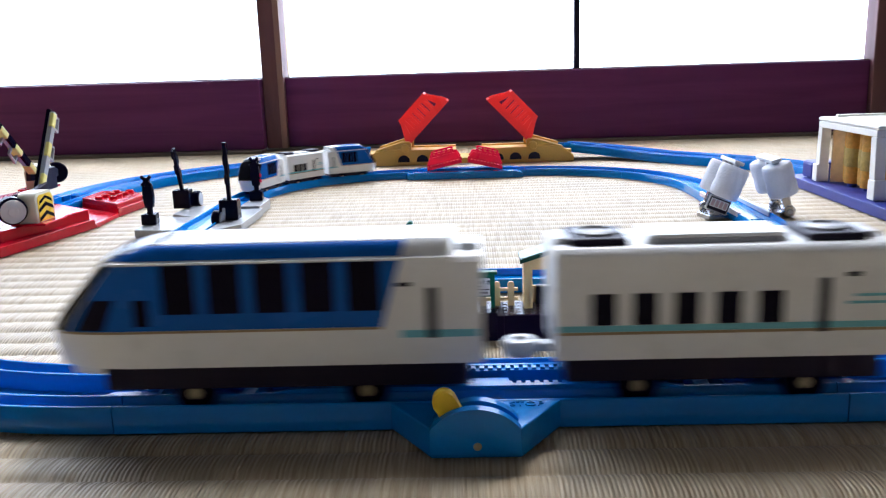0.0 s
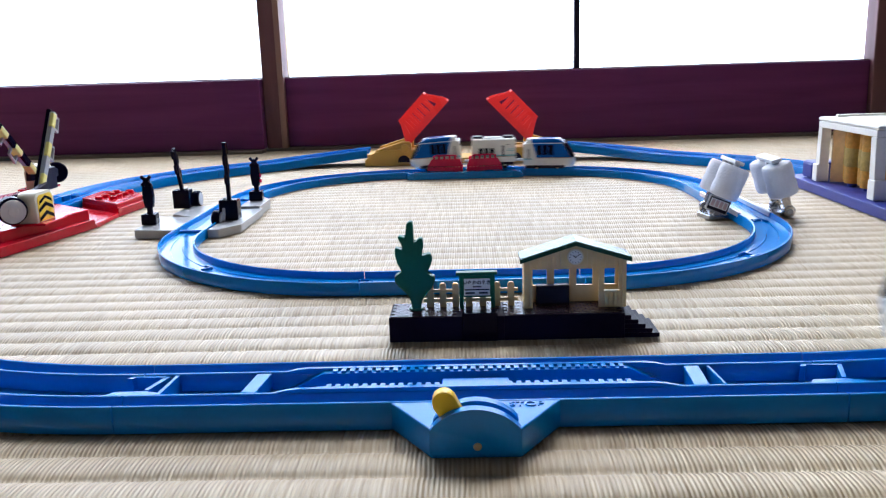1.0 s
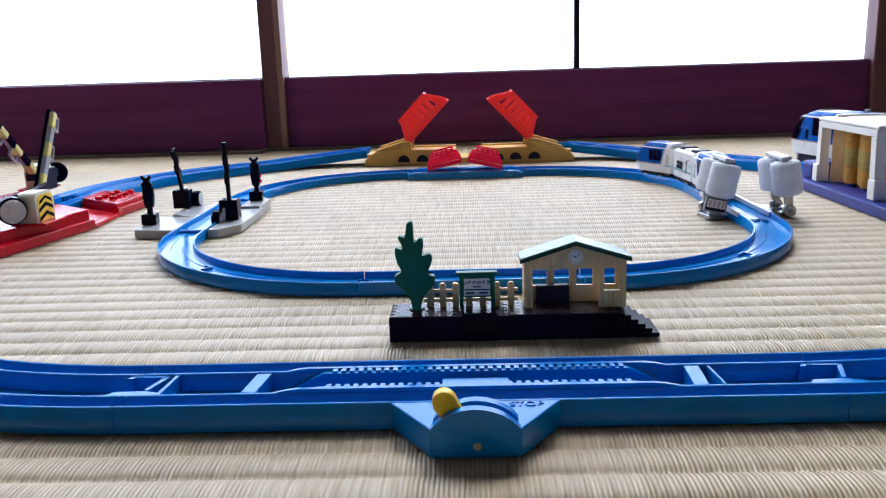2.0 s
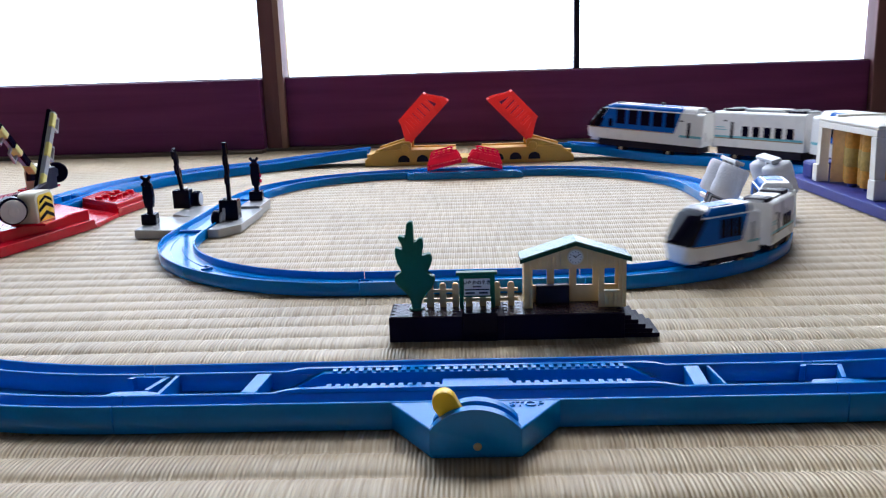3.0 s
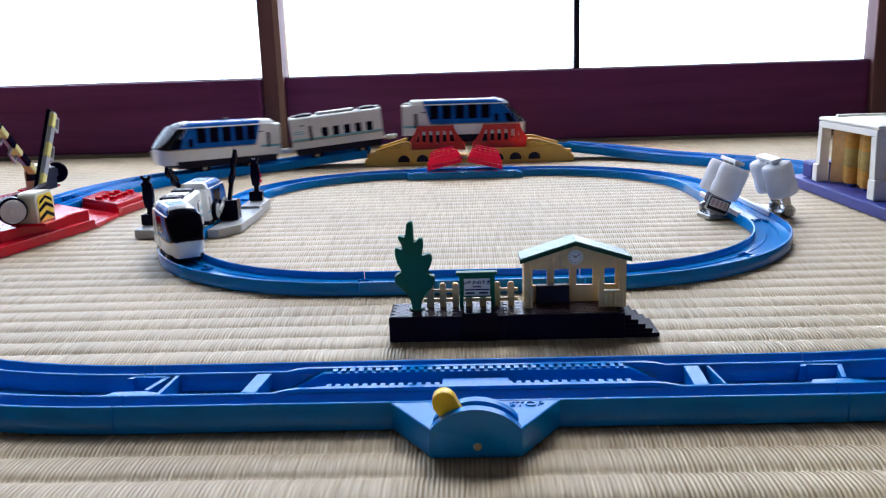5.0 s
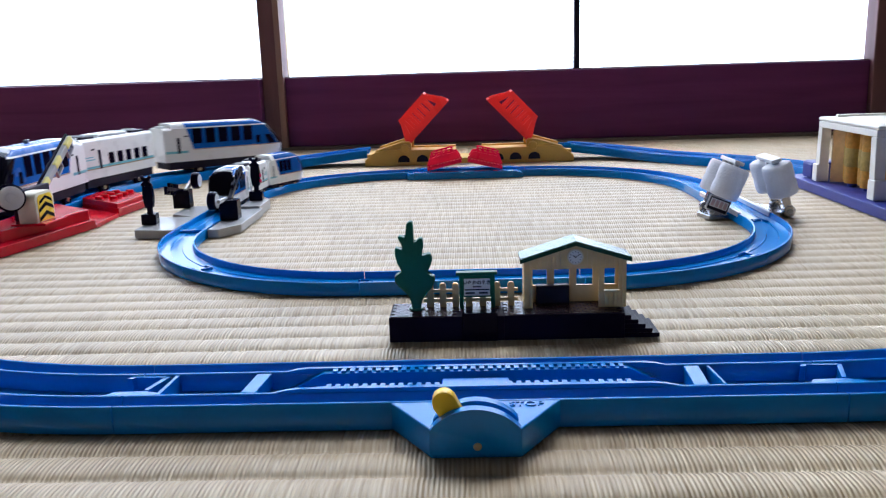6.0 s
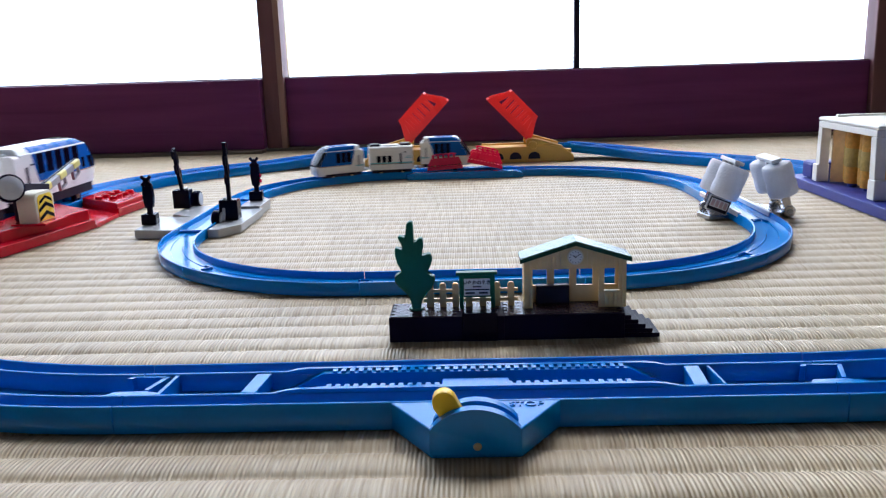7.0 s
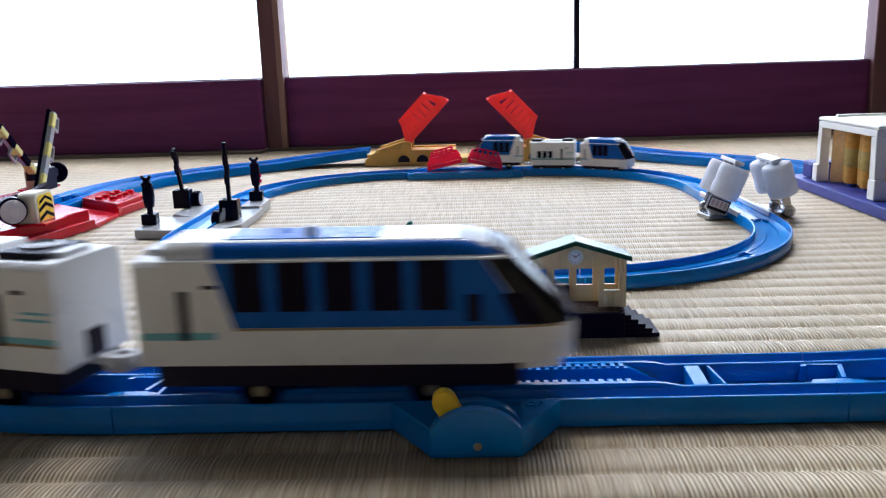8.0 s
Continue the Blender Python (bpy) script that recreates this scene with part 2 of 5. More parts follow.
class Loop:
    """A rounded square of track. s runs anticlockwise seen from above, from the middle of the front side."""

    def __init__(self, half, radius, cy, height=0.0, flat=0.0, slope=1.0, pull=(0.0, 0.0), half_side=None):
        self.a, self.r, self.cy = half, radius, cy
        self.b = half_side or half
        self.height, self.flat, self.slope, self.pull = height, flat, slope, pull
        self.quarter = math.pi * radius / 2
        self.length = 4 * (self.a + self.b + self.quarter)
        self.reach = half + radius    # from the middle to the side tracks
        self.depth = self.b + radius  # from the middle to the front and back tracks

    def half(self, k):
        return self.b if k % 2 else self.a

    def mid(self, k):
        """Where the middle of side k lies: 0 front, 1 right, 2 back, 3 left."""
        return k * (self.a + self.b + self.quarter)

    def from_back(self, s):
        half = self.length / 2
        return abs(s % self.length - half)

    def rise(self, s):
        """How high the track stands over the mat: it climbs to its bridge at the back."""
        u = min(1.0, max(0.0, (self.flat + self.slope - self.from_back(s)) / self.slope))
        return self.height * u ** 1.3

    def ideal(self, s):
        s %= self.length
        for k in range(5):
            u = s - self.mid(k) + self.half(k)
            if u <= 2 * self.half(k) + self.quarter:
                break
        h, far = self.half(k), self.half(k + 1) + self.r
        if u <= 2 * h:
            p = Vector((u - h, -far))
        else:
            ang = (u - 2 * h) / self.r
            p = Vector((h + self.r * math.sin(ang), self.r - far - self.r * math.cos(ang)))
        turn = k * math.pi / 2
        c, sn = math.cos(turn), math.sin(turn)
        return Vector((p.x * c - p.y * sn, p.x * sn + p.y * c + self.cy))

    def bent(self, s):
        """The far corners are pressed in a little, as loosely joined rails are."""
        p = self.ideal(s)
        u = min(1.0, max(0.0, (abs(p.x) - 0.11) / 0.16))
        v = min(1.0, max(0.0, (p.y - 0.28) / 0.22))
        k = self.pull[1] if p.x > 0 else self.pull[0]
        p.y -= k * u * u * (3 - 2 * u) * v * v * (3 - 2 * v)
        p.x -= (0.55 * k if p.x > 0 else 0.0) * u * u * (3 - 2 * u) * v * v * (3 - 2 * v)
        return p

    def at(self, s):
        ahead = self.bent(s + 0.0005) - self.bent(s - 0.0005)
        return self.bent(s), math.atan2(ahead.y, ahead.x)


BIG = Loop(0.107, 0.215, 0.322, 0.0105, 0.085, 0.135, (0.012, 0.028))
SMALL = Loop(0.052, 0.1255, 0.3300, half_side=0.0690)

BIG_SECTION = [(-17.9, 0), (-17.8, 8.0), (-17.4, 8.4), (-16.7, 8.4), (-16.3, 8.0), (-15.9, 4.2), (-10.2, 4.2), (-9.7, 8.0), (-9.3, 8.4), (-8.4, 8.4), (-8.0, 8.0), (-7.6, 2.6),
               (7.6, 2.6), (8.0, 8.0), (8.4, 8.4), (9.3, 8.4), (9.7, 8.0), (10.2, 4.2), (15.9, 4.2), (16.3, 8.0), (16.7, 8.4), (17.4, 8.4), (17.8, 8.0), (17.9, 0)]
SMALL_SECTION = [(-10.5, 0), (-10.5, 6.2), (-10.2, 6.5), (-9.4, 6.5), (-9.1, 6.1), (-8.7, 3.2), (-3.4, 3.2), (-3.1, 2.8),
                 (3.1, 2.8), (3.4, 3.2), (8.7, 3.2), (9.1, 6.1), (9.4, 6.5), (10.2, 6.5), (10.5, 6.2), (10.5, 0)]


def sweep(loop, s0, s1, section, steps):
    """A rail's cross-section drawn along the loop. Across: positive to the inside."""
    bm = bmesh.new()
    rows = []
    for i in range(steps + 1):
        p, ang = loop.at(s0 + (s1 - s0) * i / steps)
        side = Vector((-math.sin(ang), math.cos(ang)))
        up = loop.rise(s0 + (s1 - s0) * i / steps)
        rows.append([bm.verts.new((p.x + side.x * a / 1000, p.y + side.y * a / 1000, z / 1000 + up)) for a, z in section])
    k = len(section)
    for a, b in zip(rows, rows[1:]):
        for i in range(k):
            bm.faces.new((a[i], b[i], b[(i + 1) % k], a[(i + 1) % k]))
    bm.faces.new(rows[0])
    bm.faces.new(rows[-1][::-1])
    return bm

# ---------------------------------------------------------------- the room
RIB = 0.0143      # spacing of the woven ribs of the mat
GROOVE = -0.0437  # one groove between ribs
STRAND = 0.0018   # spacing of the rush strands
RIB_SECTION = ((0.0, -0.0014), (0.08, -0.0009), (0.22, -0.00025), (0.45, 0.0), (0.70, -0.00015), (0.90, -0.0008))


def rib_height(y):
    u = ((y - GROOVE) / RIB) % 1.0
    pts = RIB_SECTION + ((1.0, -0.0014),)
    for (a, za), (b, zb) in zip(pts, pts[1:]):
        if u <= b:
            return za + (zb - za) * (u - a) / (b - a)
    return 0.0


def build_floor():
    """Tatami: one sheet. Near the toys every strand is modelled, farther out the ribs alone, then flat."""
    rng = np.random.default_rng(4)
    k0, k1, k2 = -6, 24, 60
    first, last = GROOVE + k0 * RIB, GROOVE + k1 * RIB
    # strand part
    n = int(0.72 / (STRAND / 2))
    xs = -0.36 + np.arange(n + 1) * (STRAND / 2) + rng.normal(0, 0.00012, n + 1)
    ridge = np.where(np.arange(n + 1) % 2 == 0, 0.0, -0.00013) + rng.normal(0, 0.00005, n + 1)
    pit = np.where(np.arange(n + 1) % 2 == 0, 0.0, -0.0004)
    verts, faces = [], []
    rows = []
    for k in range(k0, k1):
        wob = rng.normal(0, 0.00008, n + 1)
        deep = pit * rng.uniform(0.1, 1.3, n + 1) * (1.0 if k < 8 else 0.3)
        for u, z in RIB_SECTION:
            y = GROOVE + (k + u) * RIB
            edge = max(0.0, 1 - min(u, 1 - u) / 0.085)
            zz = z + ridge * (1.0 if edge == 0 else 1.3) + wob + deep * edge
            rows.append((y, zz))
    rows.append((last, ridge + RIB_SECTION[0][1]))
    for y, zz in rows:
        verts += list(zip(xs.tolist(), [y] * (n + 1), np.minimum(zz, 0.0).tolist()))
    w = n + 1
    for j in range(len(rows) - 1):
        for i in range(n):
            a = j * w + i
            faces.append((a, a + 1, a + 1 + w, a + w))
    # plain ribs round it
    def strip(x0, x1, y_from, y_to):
        ys = [y_from]
        k = math.floor((y_from - GROOVE) / RIB)
        while GROOVE + k * RIB < y_to:
            for u, _ in RIB_SECTION:
                y = GROOVE + (k + u) * RIB
                if y_from + 1e-5 < y < y_to - 1e-5:
                    ys.append(y)
            k += 1
        ys.append(y_to)
        base = len(verts)
        for y in ys:
            verts.append((x0, y, rib_height(y)))
            verts.append((x1, y, rib_height(y)))
        for j in range(len(ys) - 1):
            a = base + 2 * j
            faces.append((a, a + 1, a + 3, a + 2))
    xl, xr = float(xs[0]), float(xs[-1])
    strip(-1.9, xl, first, last)
    strip(xr, 1.9, first, last)
    strip(-1.9, 1.9, last, WALL_Y - 0.011)
    base = len(verts)
    verts += [(-1.9, -2.6, -0.0011), (1.9, -2.6, -0.0011), (1.9, first, -0.0011), (-1.9, first, -0.0011)]
    faces.append((base, base + 1, base + 2, base + 3))
    me = bpy.data.meshes.new("floor")
    me.from_pydata(verts, [], faces)
    me.materials.append(TATAMI)
    me.shade_smooth()
    ob = new("floor", me)
    tagged(ob, "straw-coloured woven tatami mat floor with fine ribs", "floor", kind="structure")


def build_room():
    y = WALL_Y
    # low dark boards under the windows, each bay a board
    def panel(name, x0, x1, fore=0.0):
        tagged(part(name, box(x0, x1, y - fore, y + 0.02 - fore, 0.004, 0.0905, 0.001), PANEL), "dark purplish-brown lacquered wooden board under the window", "wall", kind="structure")
    panel("wall_panel_1", -1.10, -0.2587, 0.022)
    # unseen wall added to keep the window light narrow on the left
    tagged(part("wall_light_stop_left", box(-1.9, -1.13, y, y + 0.05, 0.004, 1.78, 0.001), PANEL), "unseen dark boarded wall beside the windows, narrowing their light", "wall", kind="structure")
    panel("wall_panel_2", -0.2313, 0.5003)
    # out of view: closes the third bay so the right side stays darker
    tagged(part("wall_light_stop_right", box(0.5277, 1.9, y, y + 0.05, 0.004, 1.22, 0.001), PANEL), "unseen dark boarded wall beside the windows, narrowing their light", "wall", kind="structure")
    for name, x0, x1, fore in (("trim_sill_1", -1.9, -0.2587, 0.036), ("trim_sill_2", -0.2583, 1.9, 0.011)):
        tagged(part(name, box(x0, x1, y - fore, y + 0.03, -0.02, 0.0035, 0.001), SILL), "worn grey-brown wooden groove sill along the mat", "sill", kind="structure")
    for k, (x0, x1) in enumerate(((-0.2585, -0.2315), (0.5005, 0.5275), (-1.93, -1.9), (1.9, 1.93), (-1.13, -1.10))):
        tagged(part("post_%d" % (k + 1), box(x0, x1, y - 0.008, y + 0.024, -0.02, 2.4, 0.0015, pose(x0, 0, 0) @ pose(-x0, 0, 0)), POST), "plain brown square wooden post between window bays", "post", kind="structure")
    # strip whose pale colour stands for window light on the post's edge
    tagged(part("trim_lit_jamb", box(-0.2385, -0.2312, y - 0.0105, y - 0.0081, -0.02, 2.4, 0.0005), LIT_JAMB), "wooden edge strip on the post, painted pale as its lit face", "trim", kind="structure")
    tagged(part("wall_lintel", box(-1.9, 1.9, y, y + 0.05, 1.78, 2.4), PLASTER), "sand-coloured plaster above the windows", "wall", kind="structure")
    # windows: frame, panes
    for k, (x0, x1, bars) in enumerate(((-1.10, -0.2587, (-0.69,)), (-0.2313, 0.5003, (0.1385,)))):
        w = thing("window_%d" % (k + 1), pose(0, 0, 0), "wide window with bright clear panes and a thin dark bar", "window", kind="structure")
        part("bottom_rail", box(x0, x1, y + 0.002, y + 0.022, 0.0908, 0.0918), POST, w)
        part("top_rail", box(x0, x1, y + 0.002, y + 0.022, 1.75, 1.78, 0.001), POST, w)
        edges = [x0, *bars, x1]
        for b in bars:
            part("mullion", box(b - 0.0032, b + 0.0032, y + 0.004, y + 0.020, 0.0918, 1.75, 0.0005), DARK, w, "thin dark upright bar")
        for a, b in zip(edges, edges[1:]):
            pane = part("pane", box(a + 0.004, b - 0.004, y + 0.010, y + 0.013, 0.0918, 1.75), GLASS, w)
            pane.visible_shadow = False
    # the rest of the room closes round the mat
    tagged(part("wall_west", box(-1.95, -1.9, -2.6, y, 0, 2.4), PLASTER), "sand-coloured plaster wall", "wall", kind="structure")
    tagged(part("wall_east", box(1.9, 1.95, -2.6, y, 0, 2.4), PLASTER), "sand-coloured plaster wall", "wall", kind="structure")
    tagged(part("wall_south", box(-1.9, 1.9, -2.65, -2.6, 0, 2.4), PLASTER), "sand-coloured plaster wall", "wall", kind="structure")
    tagged(part("ceiling", box(-1.95, 1.95, -2.65, y + 0.07, 2.4, 2.44), CEILING), "plain boarded wooden ceiling", "ceiling", kind="structure")
    tagged(part("ground", box(-60, 60, -60, 60, -0.5, -0.45), SILL), "bare earth outside the house", "ground", kind="structure")


build_floor()
build_room()

# ---------------------------------------------------------------- rails


def joint_tab(loop, s, scale, section_floor, top):
    """The hooked tongue that joins two rails, lying in the middle channel."""
    p, ang = loop.at(s)
    k = scale
    z0, z1 = section_floor - 0.0003, top
    bm = bmesh.new()
    bar = [(-0.0048, 0.0060), (-0.0030, 0.0060), (-0.0022, 0.0072), (0.0075, 0.0066), (0.0072, 0.0078), (-0.0034, 0.0084)]
    slant = [(0.0042, -0.0030), (0.0056, -0.0030), (0.0088, 0.0078), (0.0072, 0.0078)]
    foot = [(-0.0070, -0.0080), (0.0110, -0.0080), (0.0104, -0.0062), (0.0054, -0.0044), (-0.0050, -0.0046)]
    for outline, drop in ((bar, 0.0), (slant, 0.0002), (foot, 0.0001)):
        add_prism(bm, [(x * k, y * k) for x, y in outline], z0, z1 - drop, "xy")
    bmesh.ops.transform(bm, matrix=Matrix.Translation((p.x, p.y, loop.rise(s))) @ Matrix.Rotation(ang, 4, "Z"), verts=bm.verts[:])
    return bm


def build_rails(loop, section, group, label, gap, scale, floor_z, top):
    """Eight curved pieces; the straights are built with their own fittings."""
    for k in range(4):
        start = loop.mid(k) + loop.half(k)
        for h in range(2):
            s0 = start + h * loop.quarter / 2
            s1 = s0 + loop.quarter / 2
            rail = thing("curved_rail", pose(0, 0, 0), label, "toy rail", group)
            part("rail_bed", sweep(loop, s0 + gap, s1 - gap, section, 14), BLUE, rail, smooth=52)
            part("joint_tongue", joint_tab(loop, s1, scale, floor_z, top), BLUE, rail)


build_rails(BIG, BIG_SECTION, "large oval track", "bright blue moulded plastic curved toy rail on the mat", 0.0002, 1.0, 0.0026, 0.0080)
build_rails(SMALL, SMALL_SECTION, "small oval track", "narrow bright blue plastic curved toy rail on the mat", 0.00015, 0.5, 0.0026, 0.0042)


def build_stop_rail():
    r = thing("stop_rail", pose(0, 0, 0), "blue straight toy rail with a yellow stop lever", "toy rail", "large oval track")
    # plain outer walls, ends with sleepers, toothed strip in the middle
    part("rail_bed", sweep(BIG, -BIG.a + 0.0002, BIG.a - 0.0002, BIG_SECTION, 1), BLUE, r, smooth=52)
    for x, lean in ((-0.0683, 0.0006), (0.0684, 0.0002)):
        part("cross_tie", prism([(x - 0.0025 - lean, -0.0078), (x + 0.0022 - lean, -0.0078), (x + 0.0025 + lean, 0.0078), (x - 0.0022 + lean, 0.0078)], 0.0026, 0.0082, "xy", bevel=0.0003), BLUE, r)
    part("cross_tie", prism([(-0.0975, -0.0078), (-0.0962, -0.0078), (-0.0952, 0.0078), (-0.0965, 0.0078)], 0.0026, 0.0082, "xy", bevel=0.0002), BLUE, r)
    part("cross_tie", prism([(0.0748, -0.0078), (0.0757, -0.0078), (0.0745, 0.0078), (0.0736, 0.0078)], 0.0026, 0.0081, "xy", bevel=0.0002), BLUE, r)
    part("joint_tongue", joint_tab(BIG, BIG.a, 1.0, 0.0026, 0.0080), BLUE, r)
    # the rims rise in the middle; inside them ramped ledges with teeth, for the wheels of a halted train
    for side in (-1, 1):
        y0, y1 = sorted((side * 0.0079, side * 0.0092))
        part("raised_rim", prism([(-0.0640, 0.0078), (-0.0570, 0.0092), (-0.0530, 0.0096), (0.0535, 0.0096), (0.0575, 0.0092), (0.0645, 0.0078)], y0, y1, bevel=0.0003), BLUE, r)
        y0, y1 = sorted((side * 0.0052, side * 0.0080))
        part("side_strip", prism([(-0.0600, 0.0030), (-0.0480, 0.0088), (0.0490, 0.0088), (0.0615, 0.0030)], y0, y1, bevel=0.0002), BLUE, r)
        bm = bmesh.new()
        x = -0.0450
        while x < 0.0470:
            y0, y1 = sorted((side * 0.0054, side * 0.0078))
            add_box(bm, x, x + 0.0015, y0, y1, 0.0086, 0.0095)
            x += 0.00275
        tagged(part("teeth", bm, BLUE, r), kind="stuff")
    part("stop_plate", box(-0.010, 0.011, -0.0034, 0.0030, 0.0026, 0.0074, 0.0004), PALE_BLUE, r)
    # bulge with the lever housing
    part("housing", prism([(-0.0245, -0.0176), (-0.012, -0.0365), (0.0125, -0.0365), (0.025, -0.0176)], 0.0, 0.0084, "xy", bevel=0.0005), BLUE, r)
    outline = [(-0.0125, 0.002), (0.0125, 0.002)] + arc(0.0, -0.0009, 0.0158, 39, 141, 20)
    part("lever_cover", prism(outline, -0.0385, -0.0355, bevel=0.0003), BLUE, r, smooth=30)
    part("lever_cover", prism([(-0.0115, 0.005), (0.0120, 0.005)] + arc(0.0002, -0.0009, 0.0153, 40, 140, 18), -0.0315, -0.0285, bevel=0.0002), BLUE, r, smooth=30)
    m = pose(-0.0045, -0.0335, 0.0085, 0, -28, 0)
    part("lever", prism([(-0.0032, 0)] + [(0.0032, 0)] + arc(0.0, 0.0080, 0.0032, 0, 180, 14), -0.002, 0.002, m=m, bevel=0.0006), YELLOW, r, "yellow rounded stop lever", smooth=40)
    part("screw", disc(0.0012, 0.0009, 0.0003, 16, Matrix.Translation((0.0005, -0.0379, 0.0043)) @ ALONG_Y), STEEL, r, "small metal pin")
    letters(r, "STOP", 0.0042, (0.0148, -0.0207, 0.00845), 0, BLUE, 0.0003)


def letters(parent, text, size, at, tilt, mat, depth, name="lettering"):
    cu = bpy.data.curves.new(name, "FONT")
    cu.body, cu.size, cu.align_x, cu.align_y, cu.extrude = text, size, "CENTER", "CENTER", depth
    cu.materials.append(mat)
    ob = new(name, cu)
    ob.parent = parent
    ob.matrix_local = pose(*at, tilt, 0, 0)
    return ob


build_stop_rail()


def straight_rail(loop, k, section, group, label):
    r = thing("straight_rail", pose(0, 0, 0), label, "toy rail", group)
    part("rail_bed", sweep(loop, loop.mid(k) - loop.half(k) + 0.0002, loop.mid(k) + loop.half(k) - 0.0002, section, 1), BLUE, r, smooth=30)
    return r


# front of the small oval
front_small = straight_rail(SMALL, 0, SMALL_SECTION, "small oval track", "narrow straight blue toy rail behind the station")
part("rack", box(-0.04, 0.04, -0.0015, 0.0015, 0.0026, 0.004), BLUE, front_small)

# ---------------------------------------------------------------- large drawbridge at the back
BRIDGE_Y = BIG.cy + BIG.reach


LEAF_SET = pose(0.0049, 0, -0.0048)  # the leaf stands inwards of its pivot and a little lower


def build_drawbridge():
    b = thing("drawbridge", pose(0, BRIDGE_Y, 0), "ochre toy drawbridge with two raised red lattice leaves", "toy bridge")
    for side in (-1, 1):
        # arched side wall with ramp, two by two
        for y0, y1 in ((-0.026, -0.021), (0.021, 0.026)):
            out = [(0.109, 0.0), (0.109, 0.006), (0.100, 0.0135), (0.088, 0.0165), (0.072, 0.0168), (0.066, 0.0158), (0.014, 0.0158), (0.014, 0.0)]
            part("side_wall", prism([(side * a, z) for a, z in out], y0, y1, bevel=0.0006), OCHRE, b)
        part("ramp", prism([(side * a, z) for a, z in [(0.107, 0.0), (0.107, 0.0116), (0.08, 0.0140), (0.014, 0.0140), (0.014, 0.0)]], -0.021, 0.021), OCHRE, b)
        for y0, y1 in ((-0.0245, -0.019), (0.019, 0.0245)):
            part("parapet", prism([(side * a, z) for a, z in [(0.100, 0.012), (0.097, 0.0165), (0.070, 0.0245), (0.062, 0.0245), (0.060, 0.0225), (0.060, 0.0155)]], y0, y1, bevel=0.0006), OCHRE, b)
        for x in (0.068, 0.0485, 0.030):
            # solid wall: the shade in each arch is a dark plate on its face
            part("arch_shade", prism([(side * x - 0.0062, 0.0035), (side * x + 0.0062, 0.0035)] + arc(side * x, 0.0045, 0.0062, 0, 180, 12), -0.0263, -0.0259), DARK, b, "dark patch for the shade inside an arch")
        part("hinge", disc(0.0045, 0.0535, 0.0004, 18, Matrix.Translation((side * 0.0665, 0.02675, 0.0175)) @ ALONG_Y), OCHRE, b)
    part("bottom_plate", box(-0.016, 0.016, -0.021, 0.021, 0.0, 0.006), OCHRE, b)
    leaves = []
    for side in (-1, 1):
        leaf = part("bridge_leaf", box(0.001, 0.062, -0.0165, 0.0165, -0.001, 0.0012, 0.0003, LEAF_SET), RED, b, "red lattice bridge leaf that tips up")
        leaf.rotation_mode = "QUATERNION"
        for y0 in (-0.0185, 0.0160):
            bm = bmesh.new()
            # a plate pierced by five upright slots: foot, head, ends, uprights
            add_prism(bm, [(0.0, -0.001), (0.063, -0.001), (0.0605, 0.0065), (0.0025, 0.0065)], y0, y0 + 0.0025)
            add_prism(bm, [(0.0105, 0.0190), (0.0525, 0.0190), (0.0500, 0.0245), (0.0130, 0.0245)], y0, y0 + 0.0025)
            add_prism(bm, [(0.0022, 0.0060), (0.0105, 0.0060), (0.0150, 0.0195), (0.0110, 0.0195)], y0 + 0.0002, y0 + 0.0023)
            add_prism(bm, [(0.0608, 0.0060), (0.0525, 0.0060), (0.0480, 0.0195), (0.0520, 0.0195)], y0 + 0.0002, y0 + 0.0023)
            for x in (0.0140, 0.0212, 0.0284, 0.0356, 0.0428):
                add_box(bm, x, x + 0.0036, y0 + 0.0003, y0 + 0.0022, 0.0060, 0.0195)
            bmesh.ops.transform(bm, matrix=LEAF_SET, verts=bm.verts[:])
            part("lattice_side", bm, RED, leaf)
        part("cross_bar", box(0.0475, 0.0510, -0.0165, 0.0165, 0.0222, 0.0245, 0.0003, LEAF_SET), RED, leaf)
        part("cross_bar", box(0.0120, 0.0150, -0.0165, 0.0165, 0.0222, 0.0245, 0.0003, LEAF_SET), RED, leaf)
        leaves.append((side, leaf))
    return b, leaves


bridge, bridge_leaves = build_drawbridge()


small_leaves = []


